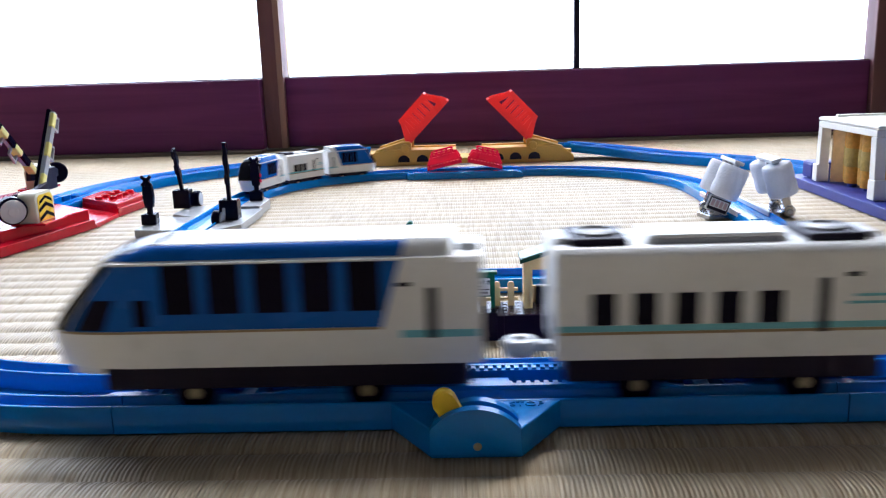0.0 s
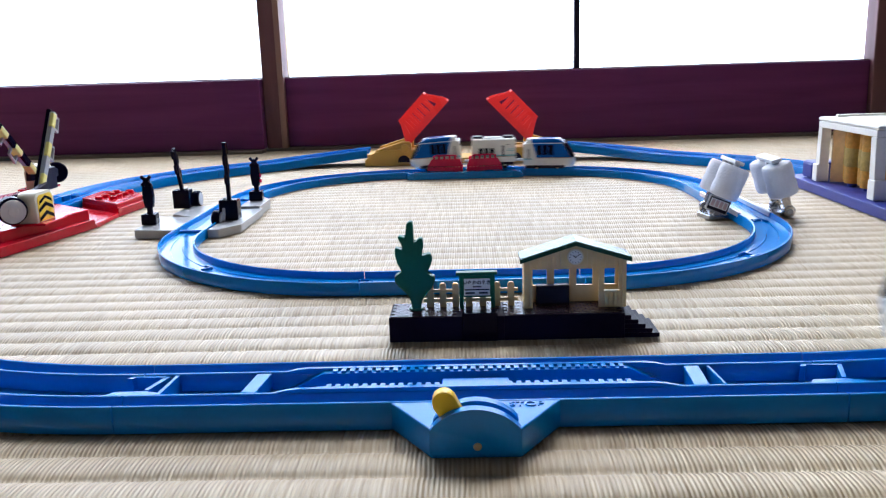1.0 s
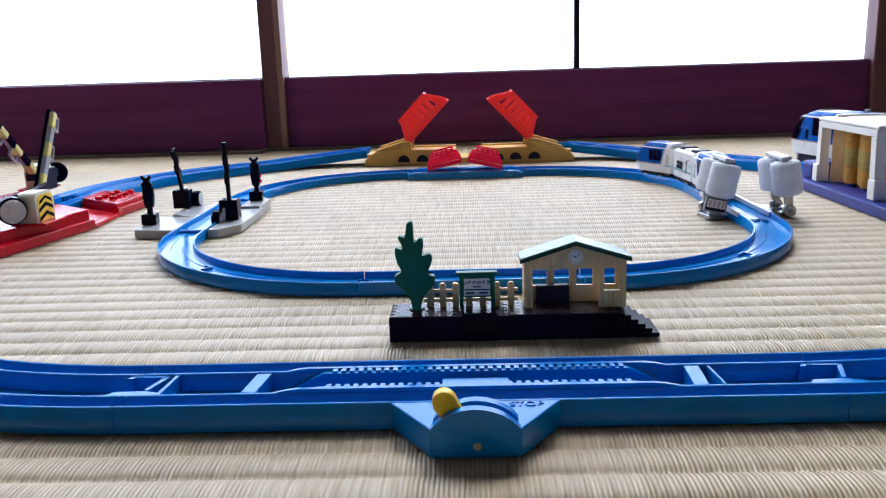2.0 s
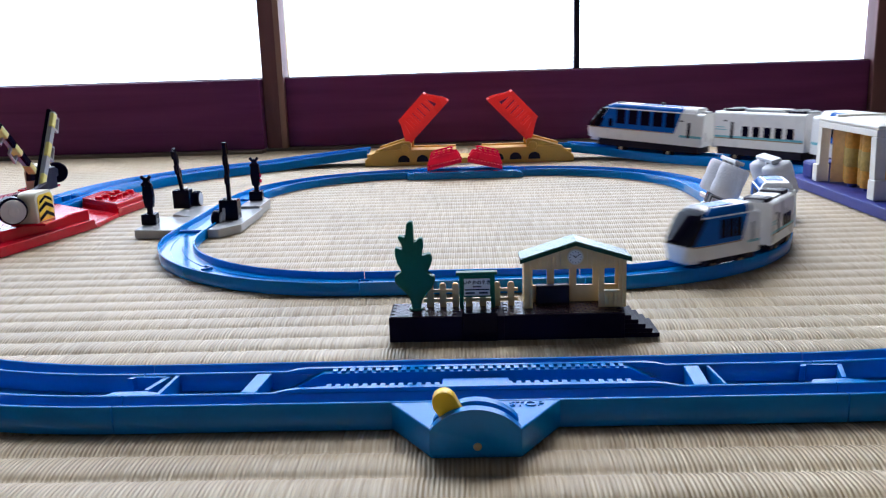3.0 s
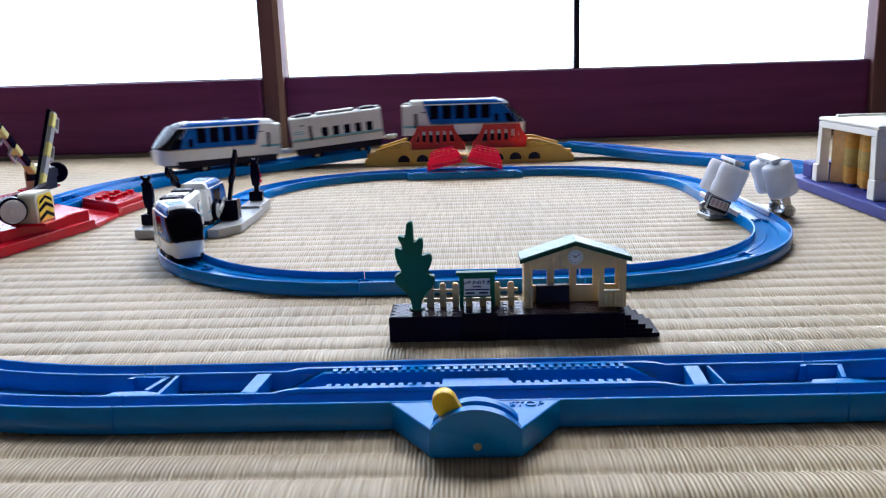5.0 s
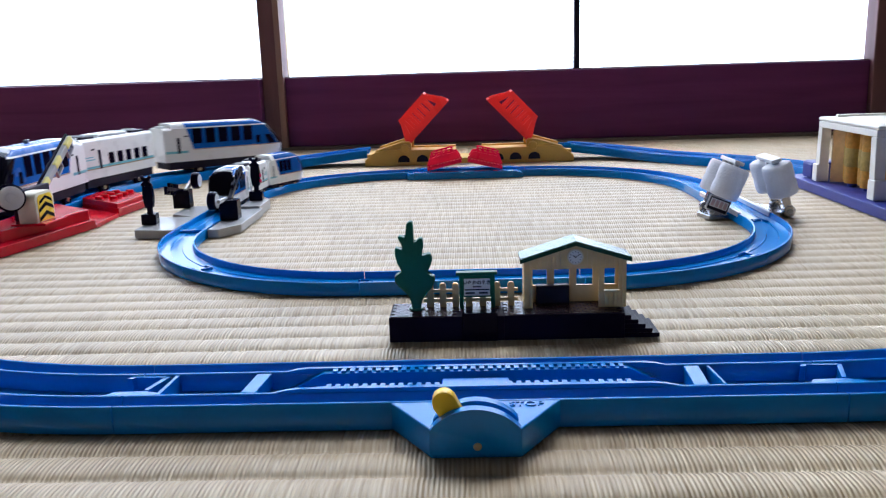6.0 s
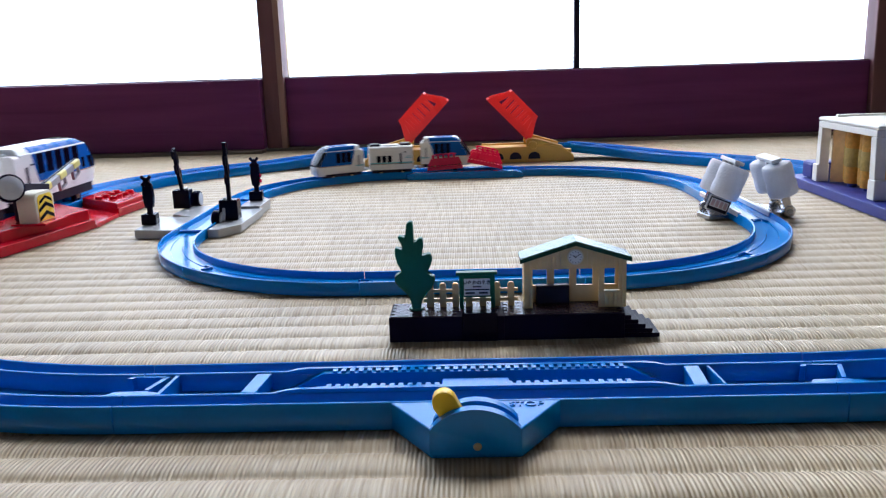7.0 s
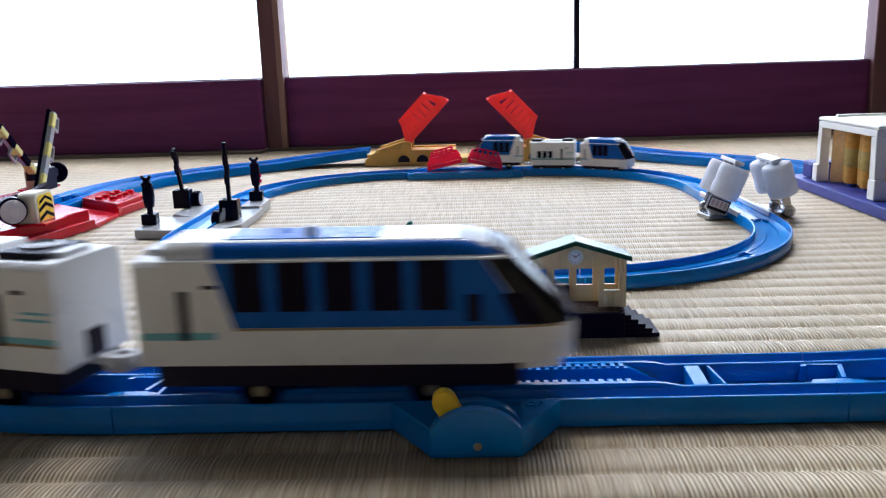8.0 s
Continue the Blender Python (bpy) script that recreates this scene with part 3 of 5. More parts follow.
def build_small_bridge():
    y = SMALL.cy + SMALL.depth
    b = thing("small_drawbridge", pose(-0.004, y, 0), "crimson lattice drawbridge on a narrow blue base", "toy bridge", "small oval track")
    part("rail_bed", sweep(SMALL, SMALL.mid(2) - SMALL.a, SMALL.mid(2) + SMALL.a, SMALL_SECTION, 1), BLUE, b, smooth=30).matrix_local = pose(0.004, -y, 0)
    for y0, y1 in ((-0.0185, -0.0106), (0.0106, 0.0185)):
        part("side_base", prism([(-0.053, 0.0), (-0.053, 0.0042), (-0.046, 0.0065), (0.046, 0.0065), (0.053, 0.0042), (0.053, 0.0)], y0, y1, bevel=0.0005), BLUE, b)
    part("base_edge", prism([(-0.055, -0.010), (-0.046, -0.019), (0.043, -0.019), (0.052, -0.010)], 0.0, 0.0055, "xy", bevel=0.0006), BLUE, b)
    for side in (-1, 1):
        leaf = part("bridge_leaf", box(0.001, 0.031, -0.010, 0.010, 0.0, 0.0008), CRIMSON, b, "crimson lattice leaf tilted up slightly")
        for y0 in (-0.0125, 0.0103):
            bm = bmesh.new()
            add_prism(bm, [(0.0, -0.001), (0.0275, -0.001), (0.0272, 0.0022), (0.0004, 0.0022)], y0, y0 + 0.0022)
            add_prism(bm, [(0.0004, 0.0032), (0.0272, 0.0032), (0.0250, 0.0096), (0.0036, 0.0096)], y0, y0 + 0.0022)
            x = 0.002
            while x < 0.026:
                add_box(bm, x, x + 0.0010, y0, y0 + 0.0022, 0.002, 0.0034)
                x += 0.0026
            add_prism(bm, [(0.0050, 0.0124), (0.0235, 0.0124), (0.0215, 0.0137), (0.0070, 0.0137)], y0, y0 + 0.0022)
            for x in (0.0045, 0.0085, 0.0125, 0.0165, 0.0207):
                add_box(bm, x, x + 0.0015, y0 + 0.0002, y0 + 0.002, 0.008, 0.0128)
            bmesh.ops.scale(bm, vec=(1.19, 1, 1), verts=bm.verts[:])
            part("lattice_side", bm, CRIMSON, leaf)
        leaf.rotation_mode = "QUATERNION"
        small_leaves.append((side, leaf))
    part("latch", box(-0.0045, 0.0045, -0.006, -0.004, 0.0115, 0.0125), GREY, b)
    return b


build_small_bridge()

# ---------------------------------------------------------------- crossing at the side of the large oval
CROSS = pose(-BIG.reach, BIG.cy, 0)


def build_crossing():
    c = thing("level_crossing", CROSS, "red plastic toy level crossing with striped barriers", "toy crossing", "large oval track")
    rail = sweep(BIG, BIG.mid(3) - BIG.a, BIG.mid(3) + BIG.a, BIG_SECTION, 1)
    part("rail_bed", rail, BLUE, c, smooth=30).matrix_local = CROSS.inverted()
    for s in (1, -1):
        def out(pts):
            return [(s * a, s * b) for a, b in pts]
        # two-tiered block for the barrier, a low road, a pad with studs; the walls of the road run askew
        part("skirt", prism(out([(0.0180, -0.107), (0.044, -0.107), (0.0635, -0.012), (0.0180, 0.026)]), 0.0, 0.0065, "xy", bevel=0.0006), RED_BASE, c)
        part("upper_block", prism(out([(0.0180, -0.090), (0.040, -0.088), (0.0600, -0.0125), (0.0180, 0.021)]), 0.0060, 0.0135, "xy", bevel=0.0007), RED_BASE, c)
        part("road_slab", prism(out([(0.0637, -0.0116), (0.0620, 0.0300), (0.0180, 0.0660), (0.0180, 0.0265)]), 0.0, 0.0030, "xy", bevel=0.0004), RED_BASE, c)
        part("end_pad", prism(out([(0.0620, 0.0308), (0.0665, 0.0765), (0.0500, 0.1000), (0.0180, 0.1070), (0.0180, 0.0665)]), 0.0, 0.0062, "xy", bevel=0.0006), RED_BASE, c)
        part("end_pad", prism(out([(0.0605, 0.0325), (0.0635, 0.0750), (0.0480, 0.0970), (0.0180, 0.1040), (0.0180, 0.0675)]), 0.0056, 0.0096, "xy", bevel=0.0006), RED_BASE, c)
        for i in range(4):
            for j in range(2):
                part("stud", disc(0.0030, 0.0026, 0.0005, 16, Matrix.Translation((s * (0.036 + j * 0.011), s * (0.058 + i * 0.0105), 0.0092))), RED_BASE, c)
    return c


crossing = build_crossing()


def build_barrier(m, label):
    """Guard box with a chevron plate on its +x side, a striped arm and a round counterweight that turn about x."""
    b = thing("crossing_barrier", m, label, "toy barrier", "crossing barriers")
    house = part("guard_box", prism([(-0.0115, 0.0), (0.0115, 0.0)] + arc(0.0065, 0.0145, 0.005, 0, 90, 6) + arc(-0.0065, 0.0145, 0.005, 90, 180, 6), -0.0035, 0.0085, "yz", bevel=0.0009), IVORY, b, "ivory rounded guard box", smooth=40)
    part("foot_plate", box(-0.011, 0.011, -0.014, 0.014, -0.0006, 0.0008, 0.0003), RED_BASE, b)
    plate = part("chevron_plate", prism([(-0.0090, 0.0012), (0.0090, 0.0012)] + arc(0.0052, 0.0140, 0.0038, 0, 90, 5) + arc(-0.0052, 0.0140, 0.0038, 90, 180, 5), 0.0084, 0.0089, "yz"), YELLOW, b, "yellow plate with black chevrons")
    for z in (0.0014, 0.0070, 0.0118):
        top = [(0.0088, z + 0.0022), (0.0, z + 0.0058), (-0.0088, z + 0.0022)] if z < 0.011 else [(0.0072, z + 0.0022), (0.0, z + 0.0050), (-0.0072, z + 0.0022)]
        part("chevron", prism([(-0.0088 if z < 0.011 else -0.0078, z), (0.0, z + 0.0034), (0.0088 if z < 0.011 else 0.0078, z)] + top, 0.0087, 0.0092, "yz"), BLACK, plate)
    for piece in (house, plate):
        piece.location.x = -0.0035
    part("pivot_block", box(-0.0160, -0.0085, 0.000, 0.022, 0.0, 0.0175, 0.0008), DARK, b)
    return b


def build_arm(parent, length, wrap, low, high):
    """Arm in its own space: it points along +y from the pivot at 0."""
    arm = part("arm", box(-0.0030, -0.0006, -0.004, length, -0.0024, 0.0028, 0.0004), BLACK, parent, "black barrier arm with yellow bands")
    arm.rotation_mode = "QUATERNION"
    part("grey_face", box(-0.0007, 0.0026, 0.004, length - 0.002, -0.0022, 0.0025, 0.0003), GREY, arm)
    for a in (0.04, 0.42, 0.78):
        part("yellow_band", box(wrap, 0.0031, a * length, a * length + 0.0105, low, high, 0.0009), PALE_YELLOW, arm)
    for a in (0.42, 0.78):
        bm = bmesh.new()
        y0 = a * length + 0.001
        add_box(bm, -0.001, 0.001, y0, y0 + 0.0014, -0.0090, -0.002)
        add_box(bm, -0.001, 0.001, y0 + 0.009, y0 + 0.0104, -0.0076, -0.002)
        add_prism(bm, [(y0, -0.0098), (y0 + 0.0104, -0.0082), (y0 + 0.0104, -0.0070), (y0, -0.0086)], -0.001, 0.001, "yz")
        part("warning_loop", bm, GREY, arm)
    return arm


def build_weight(parent):
    """The counterweight wheel on its lever, in its own space about the same pivot."""
    lever = part("weight_lever", prism([(-0.043, -0.003), (-0.043, 0.003), (0.004, 0.006), (0.004, -0.006)], -0.003, 0.001, "yz", bevel=0.0005), DARK, parent, "dark grey lever")
    lever.rotation_mode = "QUATERNION"
    part("counterweight", disc(0.0086, 0.008, 0.0010, 30, pose(0, -0.0430, 0, 0, 0, -52) @ Matrix.Translation((-0.004, 0, 0)) @ ALONG_X), BLACK, lever, "round black counterweight", smooth=40)
    part("disc", lathe([(0.0073, 0), (0.0073, 0.0010), (0.0056, 0.0005), (0.0030, 0.0005), (0.0028, 0.0012), (0.0001, 0.0012)], 30, pose(0, -0.0430, 0, 0, 0, -52) @ Matrix.Translation((0.0042, 0, 0)) @ ALONG_X), SNOW, lever, "silver ringed disc", smooth=30)
    return lever


barrier_near = build_barrier(pose(-0.2745, 0.2677, 0.0135), "ivory crossing guard box with a striped barrier arm")
arm_near = build_arm(barrier_near, 0.061, 0.0002, -0.0016, 0.0032)
weight_near = build_weight(barrier_near)
barrier_far = build_barrier(pose(-0.356, 0.4255, 0.0135, 0, 0, 180), "ivory crossing guard box across the rails")
arm_far = build_arm(barrier_far, 0.061, -0.0036, -0.0030, 0.0020)
weight_far = build_weight(barrier_far)

CURTAIN = material("tan_curtain_plastic", (0.74, 0.58, 0.38), 0.5, spot=0.15, scale=30, thin=0.4)
# ---------------------------------------------------------------- train wash at the other side
WASH = pose(BIG.reach, BIG.cy, 0)


def build_wash():
    w = thing("train_wash", WASH, "white toy train wash with amber brushes on a navy base", "toy train wash", "large oval track")
    rail = sweep(BIG, BIG.mid(1) - BIG.a, BIG.mid(1) + BIG.a, BIG_SECTION, 1)
    part("rail_bed", rail, BLUE, w, smooth=30).matrix_local = WASH.inverted()
    for s in (-1, 1):
        x0, x1 = sorted((s * 0.0180, s * 0.066))
        part("base", box(x0, x1, -0.107, 0.107, 0.0, 0.0075, 0.0008), NAVY, w)
        part("kerb", box(*sorted((s * 0.030, s * 0.060)), 0.072, 0.092, 0.0078, 0.021, 0.0025), NAVY, w)
        part("kerb", box(*sorted((s * 0.0180, s * 0.060)), -0.100, -0.055, 0.0078, 0.022, 0.0008), NAVY, w)
        # frame in the plane of the side
        x0, x1 = sorted((s * 0.053, s * 0.060))
        for y0, y1, lean in ((-0.024, -0.0165, -1), (0.059, 0.0655, 1)):
            part("post", prism([(y0 + lean * 0.002, 0.0078), (y1 + lean * 0.002, 0.0078), (y1, 0.0483), (y0, 0.0483)], x0, x1, "yz", bevel=0.0005), WASH_WHITE, w)
            part("post_foot", box(x0 - 0.001, x1 + 0.001, y0 + lean * 0.003 - 0.001, y1 + lean * 0.003 + 0.001, 0.0078, 0.021, 0.0006), WASH_WHITE, w)
        part("beam", box(x0, x1, -0.024, 0.0655, 0.0485, 0.0530, 0.0005), WASH_WHITE, w)
        for i, y in enumerate((0.0000, 0.0125, 0.0250, 0.0370, 0.0480)):
            x = s * (0.041 + 0.004 * (i % 2))
            brush = part("brush", lathe([(0.0020, 0.0), (0.0055, 0.0005), (0.0061, 0.004), (0.0060, 0.0126)], 20), AMBER, w, "amber bristle brush roller with an olive middle", smooth=50)
            brush.matrix_local = pose(x, y, 0.0095)
            part("middle_tier", lathe([(0.0060, 0.0126), (0.0063, 0.0130), (0.0064, 0.019), (0.0063, 0.0254), (0.0060, 0.0258)], 20), OLIVE, brush, "olive bristles", smooth=50)
            part("upper_tier", lathe([(0.0060, 0.0258), (0.0061, 0.0270), (0.0061, 0.033), (0.0058, 0.0368), (0.0020, 0.0372)], 20), AMBER, brush, smooth=50)
            part("spindle", disc(0.0034, 0.0030, 0.0004, 12), NAVY, w).matrix_local = pose(x, y, 0.0076)
    part("end_panel", box(-0.0525, -0.0258, 0.0562, 0.0576, 0.0078, 0.0465), CURTAIN, w, "tan end panel")
    part("roof", box(-0.060, 0.060, -0.0255, 0.067, 0.0532, 0.0560, 0.0012), WASH_WHITE, w)
    for y in (-0.024, 0.057):
        part("roof_rib", box(-0.050, 0.050, y, y + 0.004, 0.0558, 0.0578, 0.0005), WASH_WHITE, w)
    part("roof_panel", box(-0.046, 0.046, -0.012, 0.050, 0.0558, 0.0568, 0.0005), WASH_WHITE, w)
    for x0, x1 in ((-0.0255, -0.0240), (0.0240, 0.0255)):
        part("splash_curtain", box(x0, x1, -0.0185, 0.056, 0.0078, 0.0465), CURTAIN, w, "tan translucent curtain")
    for x0 in (0.050,):
        part("back_panel", box(x0, 0.0525, -0.020, 0.058, 0.0078, 0.0465), AMBER, w)
    return w


build_wash()

# ---------------------------------------------------------------- station inside the large oval


def build_station():
    st = thing("station", pose(0, 0, 0), "cream toy country station on a dark brown brick platform", "toy station")
    y0, y1 = 0.059, 0.0775
    part("platform", box(-0.032, 0.01195, y0, y1, 0.0, 0.0098, 0.0002), BROWN, st, "dark brown platform block")
    part("platform", box(0.0120, 0.0575, y0, y1, 0.0, 0.0098, 0.0002), BROWN, st, "dark brown platform block")
    # proud black block painted for the dark inside a recess
    part("niche_shade_block", box(-0.004, 0.0095, y0 - 0.0006, y0 + 0.004, 0.0, 0.0112, 0.0003), BLACK, st)
    for i in range(5):
        part("step", box(0.0576, 0.0600 + 0.0027 * (4 - i), y0, y1, 0.0018 * i + 0.0001, 0.0018 * (i + 1), 0.0002), BROWN, st)
    brick = bmesh.new()
    add_box(brick, -0.00135, 0.00135, -0.00085, 0.00085, 0, 0.00035, 0.0001)
    first = part("brick", brick, BRICK, st)
    first.matrix_local = pose(-0.0300, y0 + 0.0013, 0.0098)
    for j in range(9):
        for i in range(30):
            x = -0.0300 + i * 0.0030 + (0.0015 if j % 2 else 0.0)
            if (i, j) == (0, 0) or x > 0.0562 or (-0.006 < x < 0.0115 and j < 3) or (0.0103 < x < 0.0133):
                continue
            b = new("brick", first.data)
            b.parent = st
            b.matrix_local = pose(x, y0 + 0.0013 + j * 0.0020, 0.0098)
    return st


station = build_station()


def build_house():
    h = thing("station_house", pose(0.0397, 0.0695, 0.0101), "cream boarded station house with a green gable roof", "toy house")
    w = 0.0196
    # front wall in pieces round the openings
    def wall(y, th, front):
        def pc(pts, name="wall_panel"):
            part(name, prism(pts, y, y + th), CREAM, h)
        def gable(x):
            return 0.0200 + (1 - abs(x) / w) * 0.0060
        pc([(-w, 0.0155), (w, 0.0155), (w, gable(w)), (0, gable(0)), (-w, gable(-w))])
        if front:
            pc([(-w, 0), (-w + 0.0030, 0), (-w + 0.0030, 0.0155), (-w, 0.0155)])
            pc([(0.0092, 0), (0.0112, 0), (0.0112, 0.0155), (0.0092, 0.0155)])
            pc([(0.0112, 0), (w, 0), (w, 0.0068), (0.0112, 0.0068)])
            pc([(0.0168, 0.0068), (w, 0.0068), (w, 0.0155), (0.0168, 0.0155)])
            part("window_sill", box(0.0110, 0.0172, y - 0.0006, y, 0.0060, 0.0068), CREAM, h)
        else:
            pc([(-w, 0), (w, 0), (w, 0.0068), (-w, 0.0068)])
            for x in (-w, -0.0100, -0.0012, 0.0080, 0.0168):
                pc([(x, 0.0068), (x + 0.0028, 0.0068), (x + 0.0028, 0.0155), (x, 0.0155)])
    wall(-0.0028, 0.0010, True)
    wall(0.0056, 0.0010, False)
    for x0 in (-w, w - 0.001):
        part("side_wall", box(x0, x0 + 0.001, -0.0018, 0.0056, 0, 0.0200), CREAM, h)
    # upright battens on the front boards
    x = -w + 0.0004
    while x < w - 0.0005:
        low = 0.0158
        if x < -w + 0.0028 or x > 0.0170:
            low = 0.0003
        top = 0.0196 + (1 - abs(x) / w) * 0.0060
        if not -0.0042 < x + 0.0004 < 0.0042:
            part("batten", box(x, x + 0.0011, -0.0034, -0.0028, low, top), CREAM, h)
        x += 0.0017
    x = 0.0113
    while x < 0.0168:
        part("batten", box(x, x + 0.0011, -0.0034, -0.0028, 0.0003, 0.0060), CREAM, h)
        x += 0.0017
    for s in (-1, 1):
        roof = part("roof_slope", prism([(0.0, 0.0268), (s * 0.0212, 0.0202), (s * 0.0212, 0.0188), (0.0, 0.0254)], -0.0048, 0.0080, bevel=0.0002), ROOF_GREEN, h, "green roof slope")
        part("roof_edge", prism([(0.0, 0.0266), (s * 0.0212, 0.0200), (s * 0.0212, 0.0184), (0.0, 0.0250)], -0.0053, -0.0048), EDGE_GREEN, h, "dark green roof edge")
    clock = part("clock", disc(0.0031, 0.0006, 0.0002, 28, Matrix.Translation((0, -0.0031, 0.0203)) @ ALONG_Y), IVORY, h, "round white clock with black hands", smooth=40)
    part("clock_face", disc(0.0026, 0.0002, 0.00005, 28, Matrix.Translation((0, -0.0036, 0.0203)) @ ALONG_Y), PAPER, clock)
    for k in range(12):
        part("hour_mark", box(-0.0001, 0.0001, 0, 0.0001, 0.0019, 0.0024), BLACK, clock).matrix_local = pose(0, -0.0040, 0.0203, 0, 30 * k, 0)
    part("hour_hand", box(-0.00018, 0.00018, 0, 0.0001, -0.0002, 0.0013), BLACK, clock).matrix_local = pose(0, -0.0041, 0.0203, 0, -50, 0)
    part("minute_hand", box(-0.00013, 0.00013, 0, 0.0001, -0.0003, 0.0020), BLACK, clock).matrix_local = pose(0, -0.0042, 0.0203, 0, 52, 0)
    part("bench", box(-0.0145, -0.0015, 0.0020, 0.0050, 0.0, 0.0078, 0.0005), DARK, h, "dark bench block")
    return h


build_house()


def build_sign():
    s = thing("name_board", pose(0.0019, 0.0695, 0.0101), "green station name board with a white plate", "station sign")
    for x in (-0.0068, 0.0054):
        part("post", box(x, x + 0.0016, -0.001, 0.001, 0, 0.0135, 0.0002), GREEN, s)
    part("board", box(-0.0068, 0.0070, -0.0008, 0.0008, 0.0045, 0.0135, 0.0002), GREEN, s)
    part("cap", box(-0.0080, 0.0080, -0.0018, 0.0018, 0.0134, 0.0147, 0.0003), GREEN, s)
    plate = part("plate", box(-0.0050, 0.0051, -0.0013, -0.0008, 0.0052, 0.0120, 0.0001), PAPER, s, "white name plate")
    letters(plate, "いなかのえき", 0.0018, (0, -0.00135, 0.0104), 90, BLACK, 0.00003).data.offset = 0.00007
    part("text_bar", box(-0.0016, 0.0018, -0.0014, -0.00132, 0.0086, 0.0091), DARK, plate)
    part("arrow_band", box(-0.0047, 0.0048, -0.0014, -0.00132, 0.0074, 0.0079), DARK, plate)
    for a, b in ((-0.0044, -0.0008), (0.0008, 0.0042)):
        part("text_bar", box(a, b, -0.0014, -0.00132, 0.0060, 0.0067), DARK, plate)
    return s


build_sign()


def build_fence(x0, x1, n):
    f = thing("picket_fence", pose(0, 0.0720, 0.0101), "cream rounded picket fence on the platform", "fence", "platform fences")
    for z in (0.0020, 0.0058):
        part("rail", box(x0, x1, -0.0004, 0.0004, z, z + 0.0013), CREAM, f)
    for i in range(n):
        x = x0 + (x1 - x0) * (i + 0.5) / n
        part("picket", prism([(x - 0.0013, 0), (x + 0.0013, 0)] + arc(x, 0.0085, 0.0013, 0, 180, 6), -0.0008, 0.0003), CREAM, f)


build_fence(-0.0190, -0.0040, 3)
build_fence(-0.0040, 0.0180, 4)


def build_tree():
    t = thing("toy_tree", pose(-0.0218, 0.0690, 0.0101), "flat green plastic toy tree with knobbly branches", "toy tree")
    outline = [(0.0018, 0.0), (0.002, 0.0038), (0.0035, 0.0063), (0.0064, 0.0086), (0.0077, 0.012), (0.0073, 0.0135), (0.0053, 0.0133), (0.0038, 0.0138),
               (0.0057, 0.0165), (0.0069, 0.0196), (0.0062, 0.0219), (0.0049, 0.0221), (0.0031, 0.021), (0.0024, 0.0214), (0.0035, 0.0244), (0.0035, 0.0273),
               (0.0027, 0.0282), (0.0013, 0.0275), (0.0002, 0.0259), (-0.0007, 0.0271), (-0.0002, 0.0316), (-0.0002, 0.034), (-0.0015, 0.0345), (-0.0029, 0.0334),
               (-0.0031, 0.0304), (-0.0033, 0.028), (-0.0053, 0.0291), (-0.0062, 0.0289), (-0.0064, 0.028), (-0.0044, 0.0253), (-0.0042, 0.0237), (-0.0057, 0.0237),
               (-0.0069, 0.0248), (-0.0077, 0.0241), (-0.0077, 0.0216), (-0.0069, 0.0183), (-0.0049, 0.0153), (-0.0049, 0.0142), (-0.0069, 0.0144), (-0.0082, 0.0135),
               (-0.0082, 0.0115), (-0.0066, 0.0092), (-0.0046, 0.0077), (-0.0024, 0.0054), (-0.0018, 0.0034), (-0.0018, 0.0)]
    crown = part("crown", prism([(1.0 * a, 1.03 * b) for a, b in outline], -0.0021, 0.0021, bevel=0.0006), GREEN, t, smooth=60)
    smoothing = crown.modifiers.new("soft", "SUBSURF")
    smoothing.levels = smoothing.render_levels = 1
    part("root_plate", disc(0.0030, 0.0008, 0.0002, 16), GREEN, t)


build_tree()

# ---------------------------------------------------------------- crossing of the small oval
GATE_X = -SMALL.reach


def build_small_crossing():
    c = thing("small_crossing", pose(GATE_X, 0.3105, 0), "grey toy crossing with black signals beside a narrow rail", "toy crossing", "small oval track")
    rail = sweep(SMALL, SMALL.mid(3) - SMALL.b, SMALL.mid(3) + SMALL.b, SMALL_SECTION, 1)
    part("rail_bed", rail, BLUE, c, smooth=30).matrix_local = pose(GATE_X, 0.3105, 0).inverted()
    part("platform", prism([(0.0108, -0.045), (0.018, -0.045), (0.028, -0.028), (0.028, 0.030), (0.0108, 0.030)], 0.0, 0.0058, "xy", bevel=0.0006), PLATFORM, c)
    part("platform", prism([(0.0108, 0.0305), (0.026, 0.0305), (0.026, 0.062), (0.018, 0.075), (0.0108, 0.075)], 0.0, 0.0075, "xy", bevel=0.0006), PLATFORM, c)
    part("platform", prism([(-0.0108, -0.045), (-0.038, -0.040), (-0.038, 0.004), (-0.0108, 0.004)], 0.0, 0.0058, "xy", bevel=0.0006), PLATFORM, c)
    part("platform", prism([(-0.0108, 0.0045), (-0.034, 0.020), (-0.034, 0.052), (-0.0108, 0.052)], 0.0, 0.0050, "xy", bevel=0.0006), PLATFORM, c)
    for y in (-0.040, 0.040):
        part("rail_clip", box(-0.0085, 0.0085, y - 0.001, y + 0.001, 0.0030, 0.0048), BLUE, c)
    return c


build_small_crossing()


